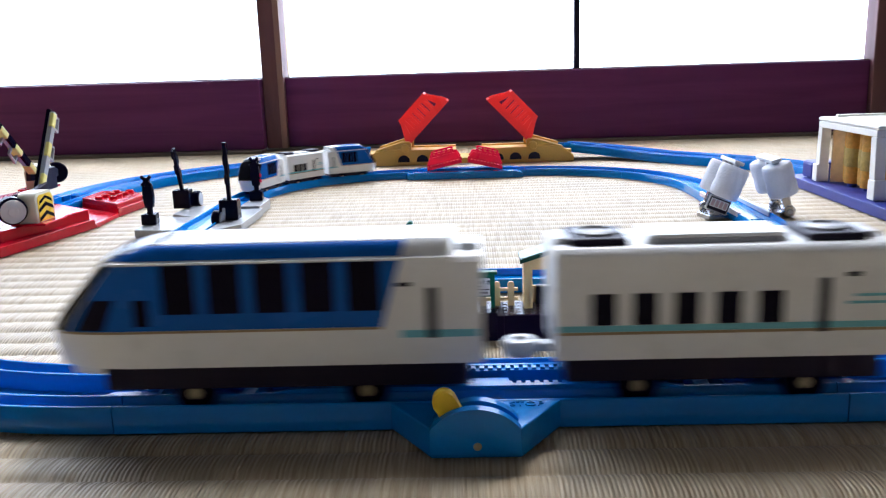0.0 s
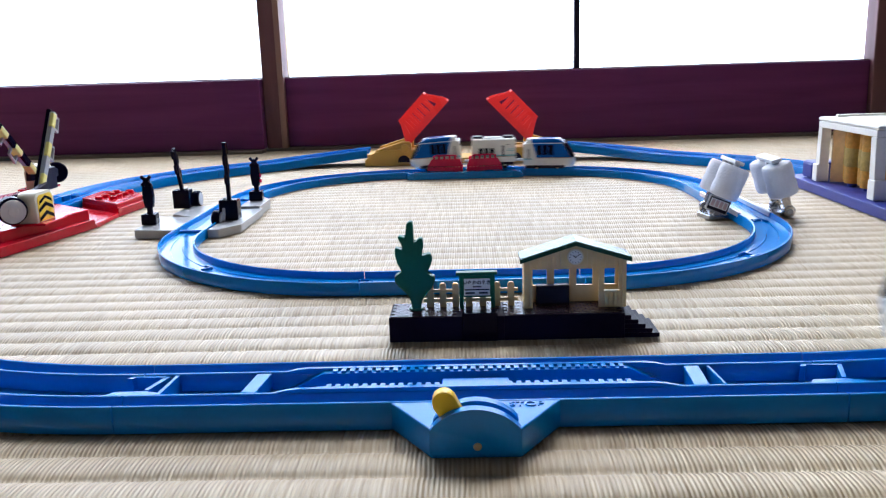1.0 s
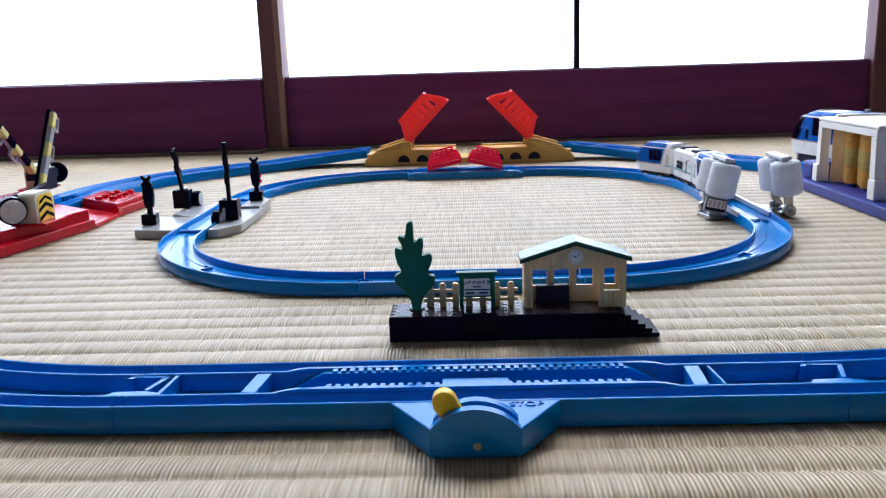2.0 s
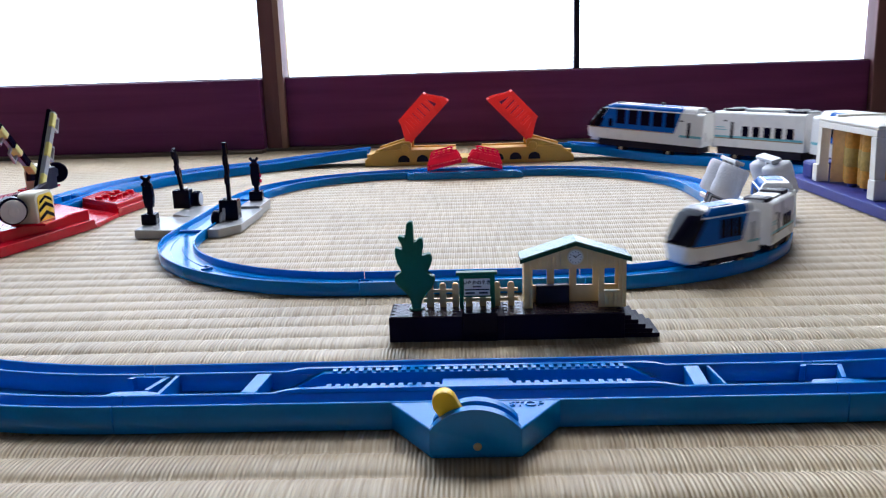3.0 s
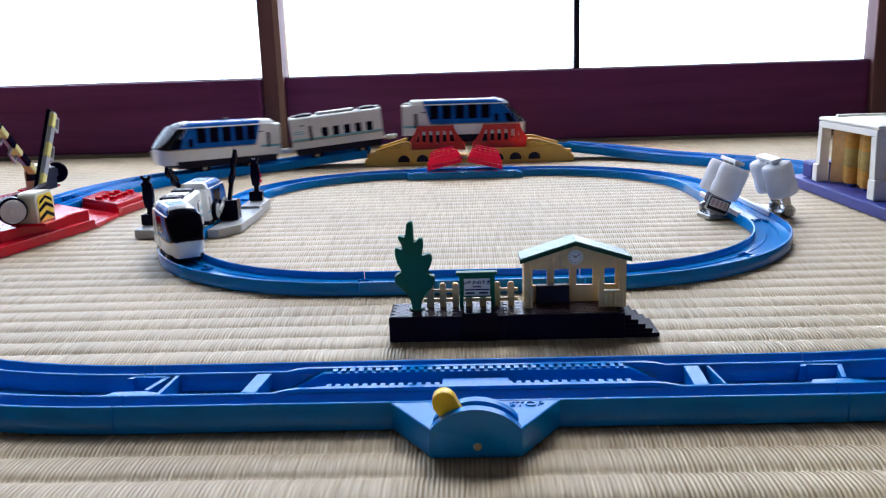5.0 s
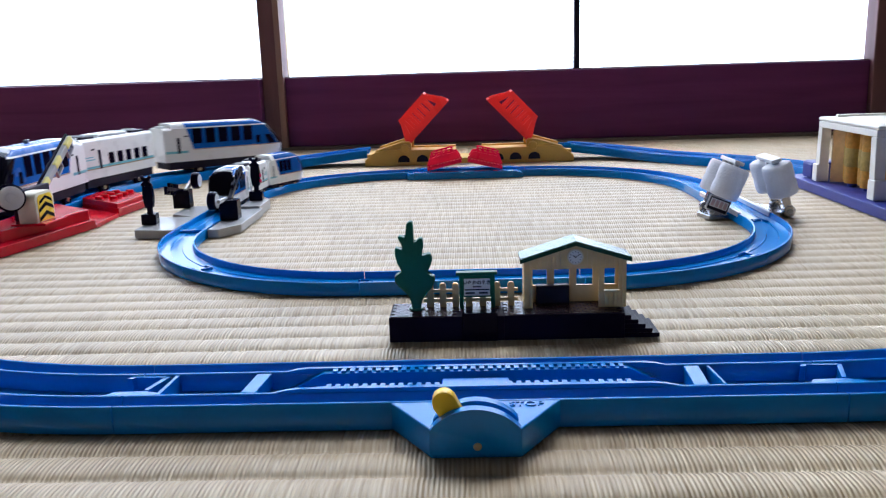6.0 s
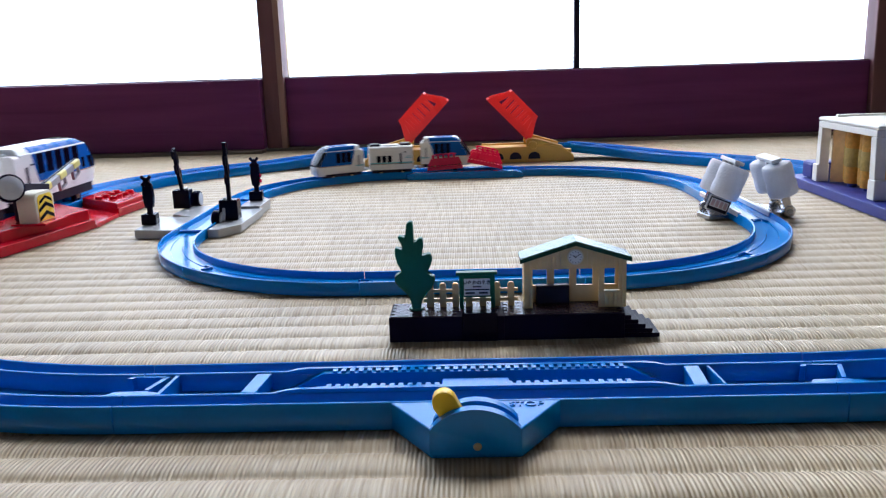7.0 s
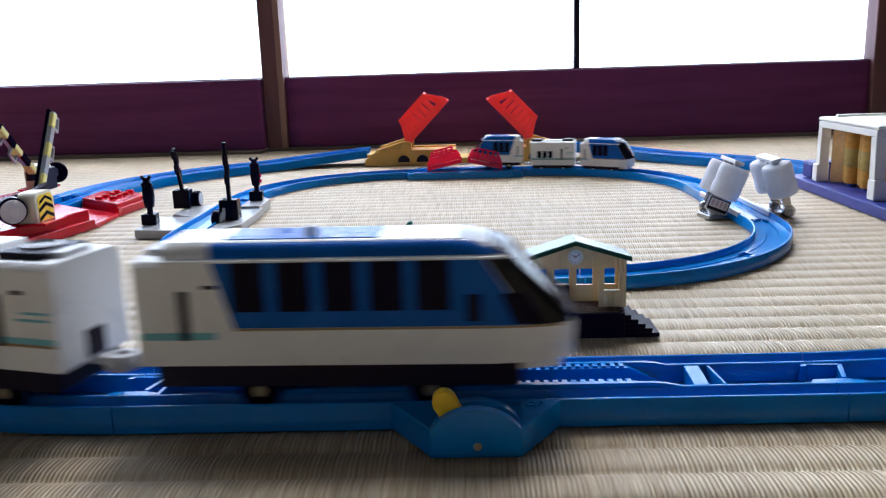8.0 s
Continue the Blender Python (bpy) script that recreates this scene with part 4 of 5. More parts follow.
def build_signal(x, y, z, label, red):
    """Black two-lamp crossing signal."""
    s = thing("crossing_signal", pose(x, y, z), label, "toy signal", "crossing signals")
    part("foot", prism([(-0.0050, -0.0045), (0.0050, -0.0045), (0.0040, 0.0045), (-0.0040, 0.0045)], 0, 0.0070, "xy", bevel=0.0005), BLACK, s)
    part("mast", box(-0.0016, 0.0016, -0.0014, 0.0014, 0.0068, 0.031, 0.0003), BLACK, s)
    part("lamp_board", prism([(-0.0026, 0.0110), (0.0026, 0.0110), (0.0034, 0.0180), (0.0030, 0.0255), (-0.0030, 0.0255), (-0.0034, 0.0180)], -0.0020, 0.0020, bevel=0.0004), BLACK, s)
    for a in (45, -45):
        part("cross_board", box(-0.0011, 0.0011, -0.0022, -0.0010, -0.0045, 0.0045, 0.0003), BLACK, s).matrix_local = pose(0, 0, 0.0288, 0, a, 0)
    if red:
        part("red_lamp", disc(0.0014, 0.0012, 0.0003, 14, Matrix.Translation((0.0032, -0.0005, 0.0185)) @ ALONG_X), CRIMSON, s, "small red lamp")
        part("red_lamp", disc(0.0014, 0.0012, 0.0003, 14, Matrix.Translation((0.0032, -0.0005, 0.0145)) @ ALONG_X), CRIMSON, s, "small red lamp")


def build_gate(x, y, z, reach, label):
    g = thing("crossing_gate", pose(x, y, z), label, "toy gate", "crossing gates")
    part("gate_box", box(-0.0062, 0.0062, -0.0048, 0.0048, 0, 0.0135, 0.0007), BLACK, g)
    arm = part("gate_arm", box(-0.0012, 0.0012, -0.001, reach, -0.0016, 0.0016, 0.0003), BLACK, g, "thin black gate arm with loops")
    arm.rotation_mode = "QUATERNION"
    for a, up in ((0.30, 1), (0.46, -1), (0.62, 1), (0.80, -1)):
        bm = bmesh.new()
        z0, z1 = (0.0012, 0.0036) if up > 0 else (-0.0036, -0.0012)
        y0 = a * reach
        add_box(bm, -0.0009, 0.0009, y0, y0 + 0.0012, z0, z1)
        add_box(bm, -0.0009, 0.0009, y0 + 0.0052, y0 + 0.0064, z0, z1)
        add_box(bm, -0.0009, 0.0009, y0, y0 + 0.0064, z1 - 0.0006 if up > 0 else z0 - 0.0006, z1 + 0.0006 if up > 0 else z0 + 0.0006)
        part("arm_loop", bm, BLACK, arm)
    part("counterweight", disc(0.0062, 0.0052, 0.0007, 24, Matrix.Translation((-0.0095, -0.0110, 0.0080)) @ ALONG_X), BLACK, arm, smooth=40)
    part("disc", disc(0.0048, 0.0005, 0.0002, 24, Matrix.Translation((-0.0044, -0.0110, 0.0080)) @ ALONG_X), LIGHT_GREY, arm, "pale round disc")
    part("disc", disc(0.0048, 0.0005, 0.0002, 24, Matrix.Translation((-0.0099, -0.0110, 0.0080)) @ ALONG_X), LIGHT_GREY, arm, "pale round disc")
    part("weight_lever", prism([(0.0025, -0.0014), (0.0025, 0.0014), (-0.0115, 0.0092), (-0.0125, 0.0068)], -0.0040, -0.0020, "yz", bevel=0.0003), LIGHT_GREY, arm, "pale grey lever")
    return arm


build_signal(-0.2115, 0.290, 0.0059, "black crossbuck signal on the grey platform", False)
build_signal(-0.1600, 0.368, 0.0076, "black crossbuck signal with red lamps", True)
gate_in = build_gate(-0.1610, 0.300, 0.0059, 0.039, "black gate box with a raised thin arm")
gate_out = build_gate(-0.2125, 0.357, 0.0051, 0.034, "black gate box with a raised leaning arm")

# ---------------------------------------------------------------- roller wash of the small oval
RX = SMALL.reach


def build_small_wash():
    c = thing("small_wash_rail", pose(RX, 0.3105, 0), "narrow blue rail with grey side plates of a roller wash", "toy rail", "small oval track")
    rail = sweep(SMALL, SMALL.mid(1) - SMALL.b, SMALL.mid(1) + SMALL.b, SMALL_SECTION, 1)
    part("rail_bed", rail, BLUE, c, smooth=30).matrix_local = pose(RX, 0.3105, 0).inverted()
    for x0, x1 in ((-0.0106, -0.0085), (0.0085, 0.0106)):
        part("guide_plate", box(x0, x1, -0.040, 0.046, 0.0040, 0.0071, 0.0003), SILVER, c, "silver guide strip")
    part("foot_plate", prism([(-0.0108, -0.024), (-0.024, -0.026), (-0.028, -0.012), (-0.0108, 0.020)], 0.0, 0.0030, "xy", bevel=0.0004), CHROME, c)
    part("foot_plate", prism([(0.0108, -0.024), (0.028, -0.020), (0.030, 0.006), (0.0108, 0.020)], 0.0, 0.0030, "xy", bevel=0.0004), CHROME, c)


build_small_wash()


def build_rollers(m, side, label):
    """Two soft white rollers on a leaning bracket that tips about y at its feet."""
    u = thing("wash_rollers", m, label, "toy roller", "wash rollers")
    u.rotation_mode = "QUATERNION"
    for y in (-0.011, 0.012):
        profile = [(0.0070, 0.0), (0.0086, 0.0006), (0.0093, 0.0026), (0.0094, 0.0082), (0.0089, 0.0104), (0.0093, 0.0120), (0.0094, 0.0185), (0.0088, 0.0207), (0.0076, 0.0213), (0.0012, 0.0214)]
        part("roller", lathe(profile, 32), FOAM, u, "soft white foam roller", smooth=60).matrix_local = pose(0, y, 0.0135)
        part("leg", prism([(-0.0016, 0.0012), (0.0016, 0.0012), (0.0024, 0.0080), (0.0028, 0.0135), (-0.0028, 0.0135), (-0.0024, 0.0080)], y - 0.0018, y + 0.0018, bevel=0.0004), CHROME, u)
        foot = part("foot", disc(0.0040, 0.0050, 0.0009, 22, Matrix.Translation((0, y + 0.0025, 0.0028)) @ ALONG_Y), CHROME, u, "round worn metal foot", smooth=40)
        part("cap", disc(0.0018, 0.0008, 0.0002, 14, Matrix.Translation((0, y - 0.0024, 0.0028)) @ ALONG_Y), GREY, foot)
        part("roller_pin", disc(0.0022, 0.0022, 0.0003, 12), GREY, u).matrix_local = pose(0, y, 0.0347)
    part("foot_bar", box(-0.0014, 0.0014, -0.0110, 0.0120, 0.0016, 0.0036, 0.0003), CHROME, u)
    part("top_bar", box(-0.0032, 0.0032, -0.0150, 0.0155, 0.0362, 0.0386, 0.0006), LIGHT_GREY, u)
    part("bracket", box(-0.0020, 0.0020, -0.0012, 0.0012, 0.0100, 0.0362, 0.0003), GREY, u)
    if side < 0:
        plate = part("plate", box(-0.0085, 0.0060, -0.0142, -0.0125, 0.0035, 0.0130, 0.0004), GREY, u, "grey plate with a small printed label")
        part("print_field", box(-0.0077, 0.0052, -0.0145, -0.0141, 0.0042, 0.0123), DARK, plate, "dark edged label")
        part("print_field", box(-0.0072, 0.0047, -0.0147, -0.0144, 0.0062, 0.0116), PAPER, plate)
        for x in (-0.0064, -0.0036, -0.0008, 0.0020):
            part("text_bar", box(x, x + 0.0019, -0.0149, -0.0146, 0.0068, 0.0110), PINK, plate)
    return u


rollers_in = build_rollers(pose(0.1575, 0.300, 0.0012, 0, 22, 0), -1, "pair of white rollers leaning over the rail on grey legs")
rollers_out = build_rollers(pose(0.2062, 0.300, 0.0012, 0, -18, 0), 1, "pair of white rollers leaning back over the rail")

# ---------------------------------------------------------------- trains


class Shape:
    """Outer form of a car in metres: half width and roof by the distance from the nose."""

    def __init__(self, length, z0, line, shoulder, top, half, nose, nose_len):
        self.length, self.z0, self.line, self.shoulder, self.top = length, z0, line, shoulder, top
        self.half, self.nose, self.nose_len = half, nose, nose_len

    def roof(self, x):
        if not self.nose:
            return self.top
        if x < -self.length / 2 + 0.066 * self.length:
            return self.shoulder + 0.0002
        d = max(0.0, self.length / 2 - x) / self.nose_len
        if d < 0.5:
            return self.line + (self.shoulder - self.line) * (d / 0.5) ** 0.92
        if d < 1.0:
            u = (d - 0.5) / 0.5
            return self.shoulder + (self.top - self.shoulder) * (1 - (1 - u) ** 2)
        return self.top

    def width(self, x, z):
        k = (z - self.z0) / (self.shoulder - self.z0)
        w = self.half * (1 - 0.05 * max(0.0, k))
        if z > self.shoulder + 0.0001 and self.nose:
            # the raised roof stands in from the shoulder
            u = min(1.0, (z - self.shoulder) / (self.top - self.shoulder))
            w *= 0.92 - 0.13 * u
        if self.nose:
            d = max(0.0, self.length / 2 - x) / (self.nose_len * 0.70)
            if d < 1.0:
                w *= 0.58 + 0.42 * math.sqrt(1 - (1 - d) ** 2.6)
                # the chin tucks under towards the tip
                if z < self.line:
                    w *= 1 - 0.30 * (1 - d) ** 2 * (self.line - z) / (self.line - self.z0)
        # rounded edge under the roof line
        t = self.roof(x)
        r = (self.top - self.z0) * 0.07
        if z > t - r:
            u = min(1.0, (z - (t - r)) / r)
            w *= 1 - 0.16 * u * u
        return w


def car_body(sh):
    n = 34
    bm = bmesh.new()
    rings = []
    xs = [sh.length / 2 - sh.length * ((i / n) ** 1.7 if sh.nose else i / n) for i in range(n + 1)]
    if sh.nose:
        step = -sh.length / 2 + 0.066 * sh.length
        xs = sorted([x for x in xs if abs(x - step) > 0.0006] + [step + 0.0001, step - 0.0001], reverse=True)
    for x in xs:
        t = sh.roof(x)
        low = min(t, sh.shoulder)
        zs = [sh.z0 + (low - sh.z0) * k for k in (0, 0.05, 0.25, 0.45, 0.65, 0.80, 0.90, 0.95, 0.98, 1.0)]
        over = t - low
        zs += [low + max(0.00012, over * k) for k in (0.05, 0.35, 0.70, 0.90, 1.0)]
        right = [(sh.width(x, z), z) for z in zs]
        ring = [bm.verts.new((x, w, z)) for w, z in right] + [bm.verts.new((x, -w, z)) for w, z in right[::-1]]
        rings.append(ring)
    k = len(rings[0])
    for a, b in zip(rings, rings[1:]):
        for i in range(k):
            bm.faces.new((a[i], b[i], b[(i + 1) % k], a[(i + 1) % k]))
    bm.faces.new(rings[0])
    bm.faces.new(rings[-1][::-1])
    return bm


def side_patch(sh, side, x_of, z0, z1, off, nx=10, nz=6, deep=0.0012):
    """A plate that follows the car's side; x_of(z) gives its two ends."""
    bm = bmesh.new()
    grids = []
    for o in (off, off - deep):
        g = []
        for j in range(nz + 1):
            z = z0 + (z1 - z0) * j / nz
            a, b = x_of(z)
            g.append([bm.verts.new((a + (b - a) * i / nx, side * (sh.width(a + (b - a) * i / nx, z) + o), z)) for i in range(nx + 1)])
        grids.append(g)
    f, r = grids
    for j in range(nz):
        for i in range(nx):
            bm.faces.new((f[j][i], f[j][i + 1], f[j + 1][i + 1], f[j + 1][i]))
            bm.faces.new((r[j][i], r[j + 1][i], r[j + 1][i + 1], r[j][i + 1]))
    for i in range(nx):
        bm.faces.new((f[0][i], r[0][i], r[0][i + 1], f[0][i + 1]))
        bm.faces.new((f[nz][i], f[nz][i + 1], r[nz][i + 1], r[nz][i]))
    for j in range(nz):
        bm.faces.new((f[j][0], f[j + 1][0], r[j + 1][0], r[j][0]))
        bm.faces.new((f[j][nx], r[j][nx], r[j + 1][nx], f[j + 1][nx]))
    return bm


def top_patch(sh, x0, x1, share, off, nx=10, ny=6, deep=0.0010, bulge=0.0):
    """A plate that follows the nose or roof from above; share: part of the width."""
    bm = bmesh.new()
    grids = []
    for o in (off, off - deep):
        g = []
        for i in range(nx + 1):
            x = x0 + (x1 - x0) * i / nx
            z = sh.roof(x)
            w = sh.width(x, z) * share
            g.append([bm.verts.new((x, w * (2 * j / ny - 1), z + o + bulge * (1 - (2 * j / ny - 1) ** 2))) for j in range(ny + 1)])
        grids.append(g)
    f, r = grids
    for i in range(nx):
        for j in range(ny):
            bm.faces.new((f[i][j], f[i + 1][j], f[i + 1][j + 1], f[i][j + 1]))
            bm.faces.new((r[i][j], r[i][j + 1], r[i + 1][j + 1], r[i + 1][j]))
    for i in range(nx):
        bm.faces.new((f[i][0], r[i][0], r[i + 1][0], f[i + 1][0]))
        bm.faces.new((f[i][ny], f[i + 1][ny], r[i + 1][ny], r[i][ny]))
    for j in range(ny):
        bm.faces.new((f[0][j], f[0][j + 1], r[0][j + 1], r[0][j]))
        bm.faces.new((f[nx][j], r[nx][j], r[nx][j + 1], f[nx][j + 1]))
    return bm


def wheels(car, sh, xs, radius, gauge, ride):
    for x in xs:
        part("axle", disc(0.0009, 2 * gauge, 0.0002, 10, Matrix.Translation((x, gauge, ride + radius)) @ ALONG_Y), STEEL, car)
        for side in (-1, 1):
            wheel = part("wheel", disc(radius, 0.003, 0.0005, 22, Matrix.Translation((x, side * gauge + 0.0015, ride + radius)) @ ALONG_Y), BLACK, car, smooth=40)
            part("hub", disc(radius * 0.30, 0.0008, 0.0002, 14, Matrix.Translation((x, side * (gauge + 0.0015) + 0.0004, ride + radius)) @ ALONG_Y), STEEL, wheel)


def lead_car(name, sh, k, small, label, group, powered=False):
    """Nose towards +x. k scales the printed details."""
    car = thing(name, pose(0, 0, 0), label, "toy train car", group)
    L = sh.length
    body = part("body", car_body(sh), WHITE, car, "glossy white body shell", smooth=28)
    part("underframe", box(-L / 2 + 0.004 * k, L / 2 - 0.016 * k, -sh.half * 0.92, sh.half * 0.92, sh.z0 - (0.0052 if small else 0.0072) * k, sh.z0 + 0.001 * k, 0.0006 * k), DARK, car, "dark grey underframe")
    part("nose_skirt", prism([(L / 2 - 0.020 * k, -sh.half * 0.80), (L / 2 - 0.004 * k, -sh.half * 0.58), (L / 2 - 0.004 * k, sh.half * 0.58), (L / 2 - 0.020 * k, sh.half * 0.80)], sh.z0 - 0.0034 * k, sh.z0 + 0.0010 * k, "xy", bevel=0.0006 * k), WHITE, car)
    h = sh.shoulder - sh.z0
    z_line = sh.line
    end = -L / 2 + (0.0292 if not small else 0.0125)
    lean = 0.30

    def blue_span(z):
        front = L / 2 - 0.0010 * k
        # the paint stops where the slope of the windscreen starts
        zz = min(z, sh.shoulder)
        d = 0.5 * max(0.0, (zz - sh.line) / (sh.shoulder - sh.line)) ** 1.09 * sh.nose_len
        if z > sh.shoulder:
            d = 0.5 * sh.nose_len + 0.34 * sh.nose_len * (z - sh.shoulder) / (sh.top - sh.shoulder)
        return (end - lean * (z - z_line), L / 2 - d - (0.0004 if z > sh.shoulder else back(z)) * k)

    def back(z):
        u = (z - sh.line) / (sh.shoulder - sh.line)
        return (0.0140 - 0.0060 * min(1.0, max(0.0, u))) if powered else 0.0060 - 0.0025 * min(1.0, max(0.0, u))

    def screen_span(z):
        far = blue_span(z)[1]
        return (far + 0.0004 * k, far + (back(z) - 0.0002) * k)

    def between(a, b):
        return lambda z: (a, b)
    for side in (-1, 1):
        blue = part("blue_panel", side_patch(sh, side, blue_span, z_line + 0.0004, sh.shoulder - 0.0006 * k, 0.00014, 30, 8), CAR_BLUE, car, "deep blue side paint", smooth=40)
        part("screen_side", side_patch(sh, side, screen_span, z_line + 0.0004, sh.shoulder - 0.0006 * k, 0.00024, 10, 8), SCREEN, car, "black glazed nose corner", smooth=40)
        part("roof_stripe", side_patch(sh, side, blue_span, sh.shoulder + 0.0005 * k, sh.top - 0.0003 * k, 0.00018, 24, 3), CAR_BLUE, car, "blue roof edge", smooth=40)
        part("gold_line", side_patch(sh, side, lambda z: (end, L / 2 - 0.004 * k), z_line - 0.0004 * k, z_line + 0.0003, 0.0002, 30, 1), GOLD, car, smooth=40)
        if not small:
            for i in range(5):
                a = L / 2 - 0.0455 - i * 0.0134
                part("side_window", side_patch(sh, side, between(a, a + 0.0098), sh.z0 + h * 0.52, sh.shoulder - 0.0006, 0.0003, 3, 4), BLACK, car, "dark side window", smooth=40)
            part("cab_window", side_patch(sh, side, between(L / 2 - 0.0315, L / 2 - 0.0270), sh.z0 + h * 0.41, sh.z0 + h * 0.66, 0.0003, 3, 3), BLACK, car, smooth=40)
            part("corner_window", side_patch(sh, side, lambda z: (L / 2 - 0.0175 - 0.42 * (z - z_line), L / 2 - 0.0085 - 0.62 * (z - z_line)), z_line + 0.0008, z_line + 0.0098, 0.0003, 4, 4), BLACK, car, smooth=40)
            part("teal_stripe", side_patch(sh, side, between(-L / 2 + 0.0012, -L / 2 + 0.0235), sh.z0 + h * 0.255, sh.z0 + h * 0.325, 0.0002, 4, 1), TEAL, car)
            part("door_slit", side_patch(sh, side, between(-L / 2 + 0.0130, -L / 2 + 0.0160), sh.z0 + h * 0.25, sh.z0 + h * 0.72, 0.0003, 2, 4), DARK, car)
            part("marker", side_patch(sh, side, between(-L / 2 + 0.0205, -L / 2 + 0.0245), sh.z0 + h * 0.74, sh.z0 + h * 0.775, 0.0003, 2, 1), BLACK, car)
        else:
            for i in range(3):
                a = L / 2 - 0.0235 - i * 0.0052
                part("side_window", side_patch(sh, side, between(a, a + 0.0044), sh.z0 + h * 0.47, sh.shoulder - 0.0016, 0.0003, 2, 3), BLACK, car, "dark side window", smooth=40)
            part("teal_stripe", side_patch(sh, side, between(-L / 2 + 0.0005, -L / 2 + 0.008), sh.z0 + h * 0.26, sh.z0 + h * 0.32, 0.0002, 3, 1), TEAL, car)
            part("door_slit", side_patch(sh, side, between(-L / 2 + 0.0042, -L / 2 + 0.0060), sh.z0 + h * 0.28, sh.z0 + h * 0.75, 0.0003, 2, 3), GREY, car)
    part("windscreen", top_patch(sh, L / 2 - 0.0003 * k, L / 2 - sh.nose_len * 0.66, 1.07, 0.0003, 20, 12, bulge=0.0016 * k), SCREEN, car, "black sloping windscreen", smooth=40)
    # the window's reflection on the upper windscreen, painted as a grey strip
    part("nose_sheen", top_patch(sh, L / 2 - sh.nose_len * 0.67, L / 2 - sh.nose_len * 0.92, 1.0, 0.0002, 6, 10, bulge=0.0012 * k), SHEEN_LEVER_GREY, car, "grey strip painted as the window's reflection on the nose", smooth=40)
    part("rear_vent", box(-L / 2 + 0.001 * k, -L / 2 + 0.007 * k, -sh.half * 0.4, sh.half * 0.4, sh.shoulder - 0.0002, sh.shoulder + 0.0020 * k, 0.0004 * k), LIGHT_GREY, car)
    if small:
        part("roof_panel", box(-L * 0.22, L * 0.14, -sh.half * 0.46, sh.half * 0.46, sh.top - 0.0004, sh.top + 0.0003), CAR_BLUE, car, "blue roof panel")
    if powered:
        # the notch in the roof with the switch
        part("switch_notch", box(-L * 0.30, L * 0.06, -sh.half * 0.50, sh.half * 0.50, sh.top - 0.0004, sh.top + 0.0003), CAR_BLUE, car, "blue recessed switch panel")
        part("switch_lever", box(-L * 0.115, -L * 0.09, -sh.half * 0.3, -sh.half * 0.1, sh.top, sh.top + 0.0030 * k, 0.0004 * k), SHEEN_LEVER_GREY, car, "small grey switch lever")
    wheels(car, sh, (-L * 0.23, L * 0.17), 0.0060 * k, sh.half * 0.80, 0.0048 if not small else 0.0033)
    return car


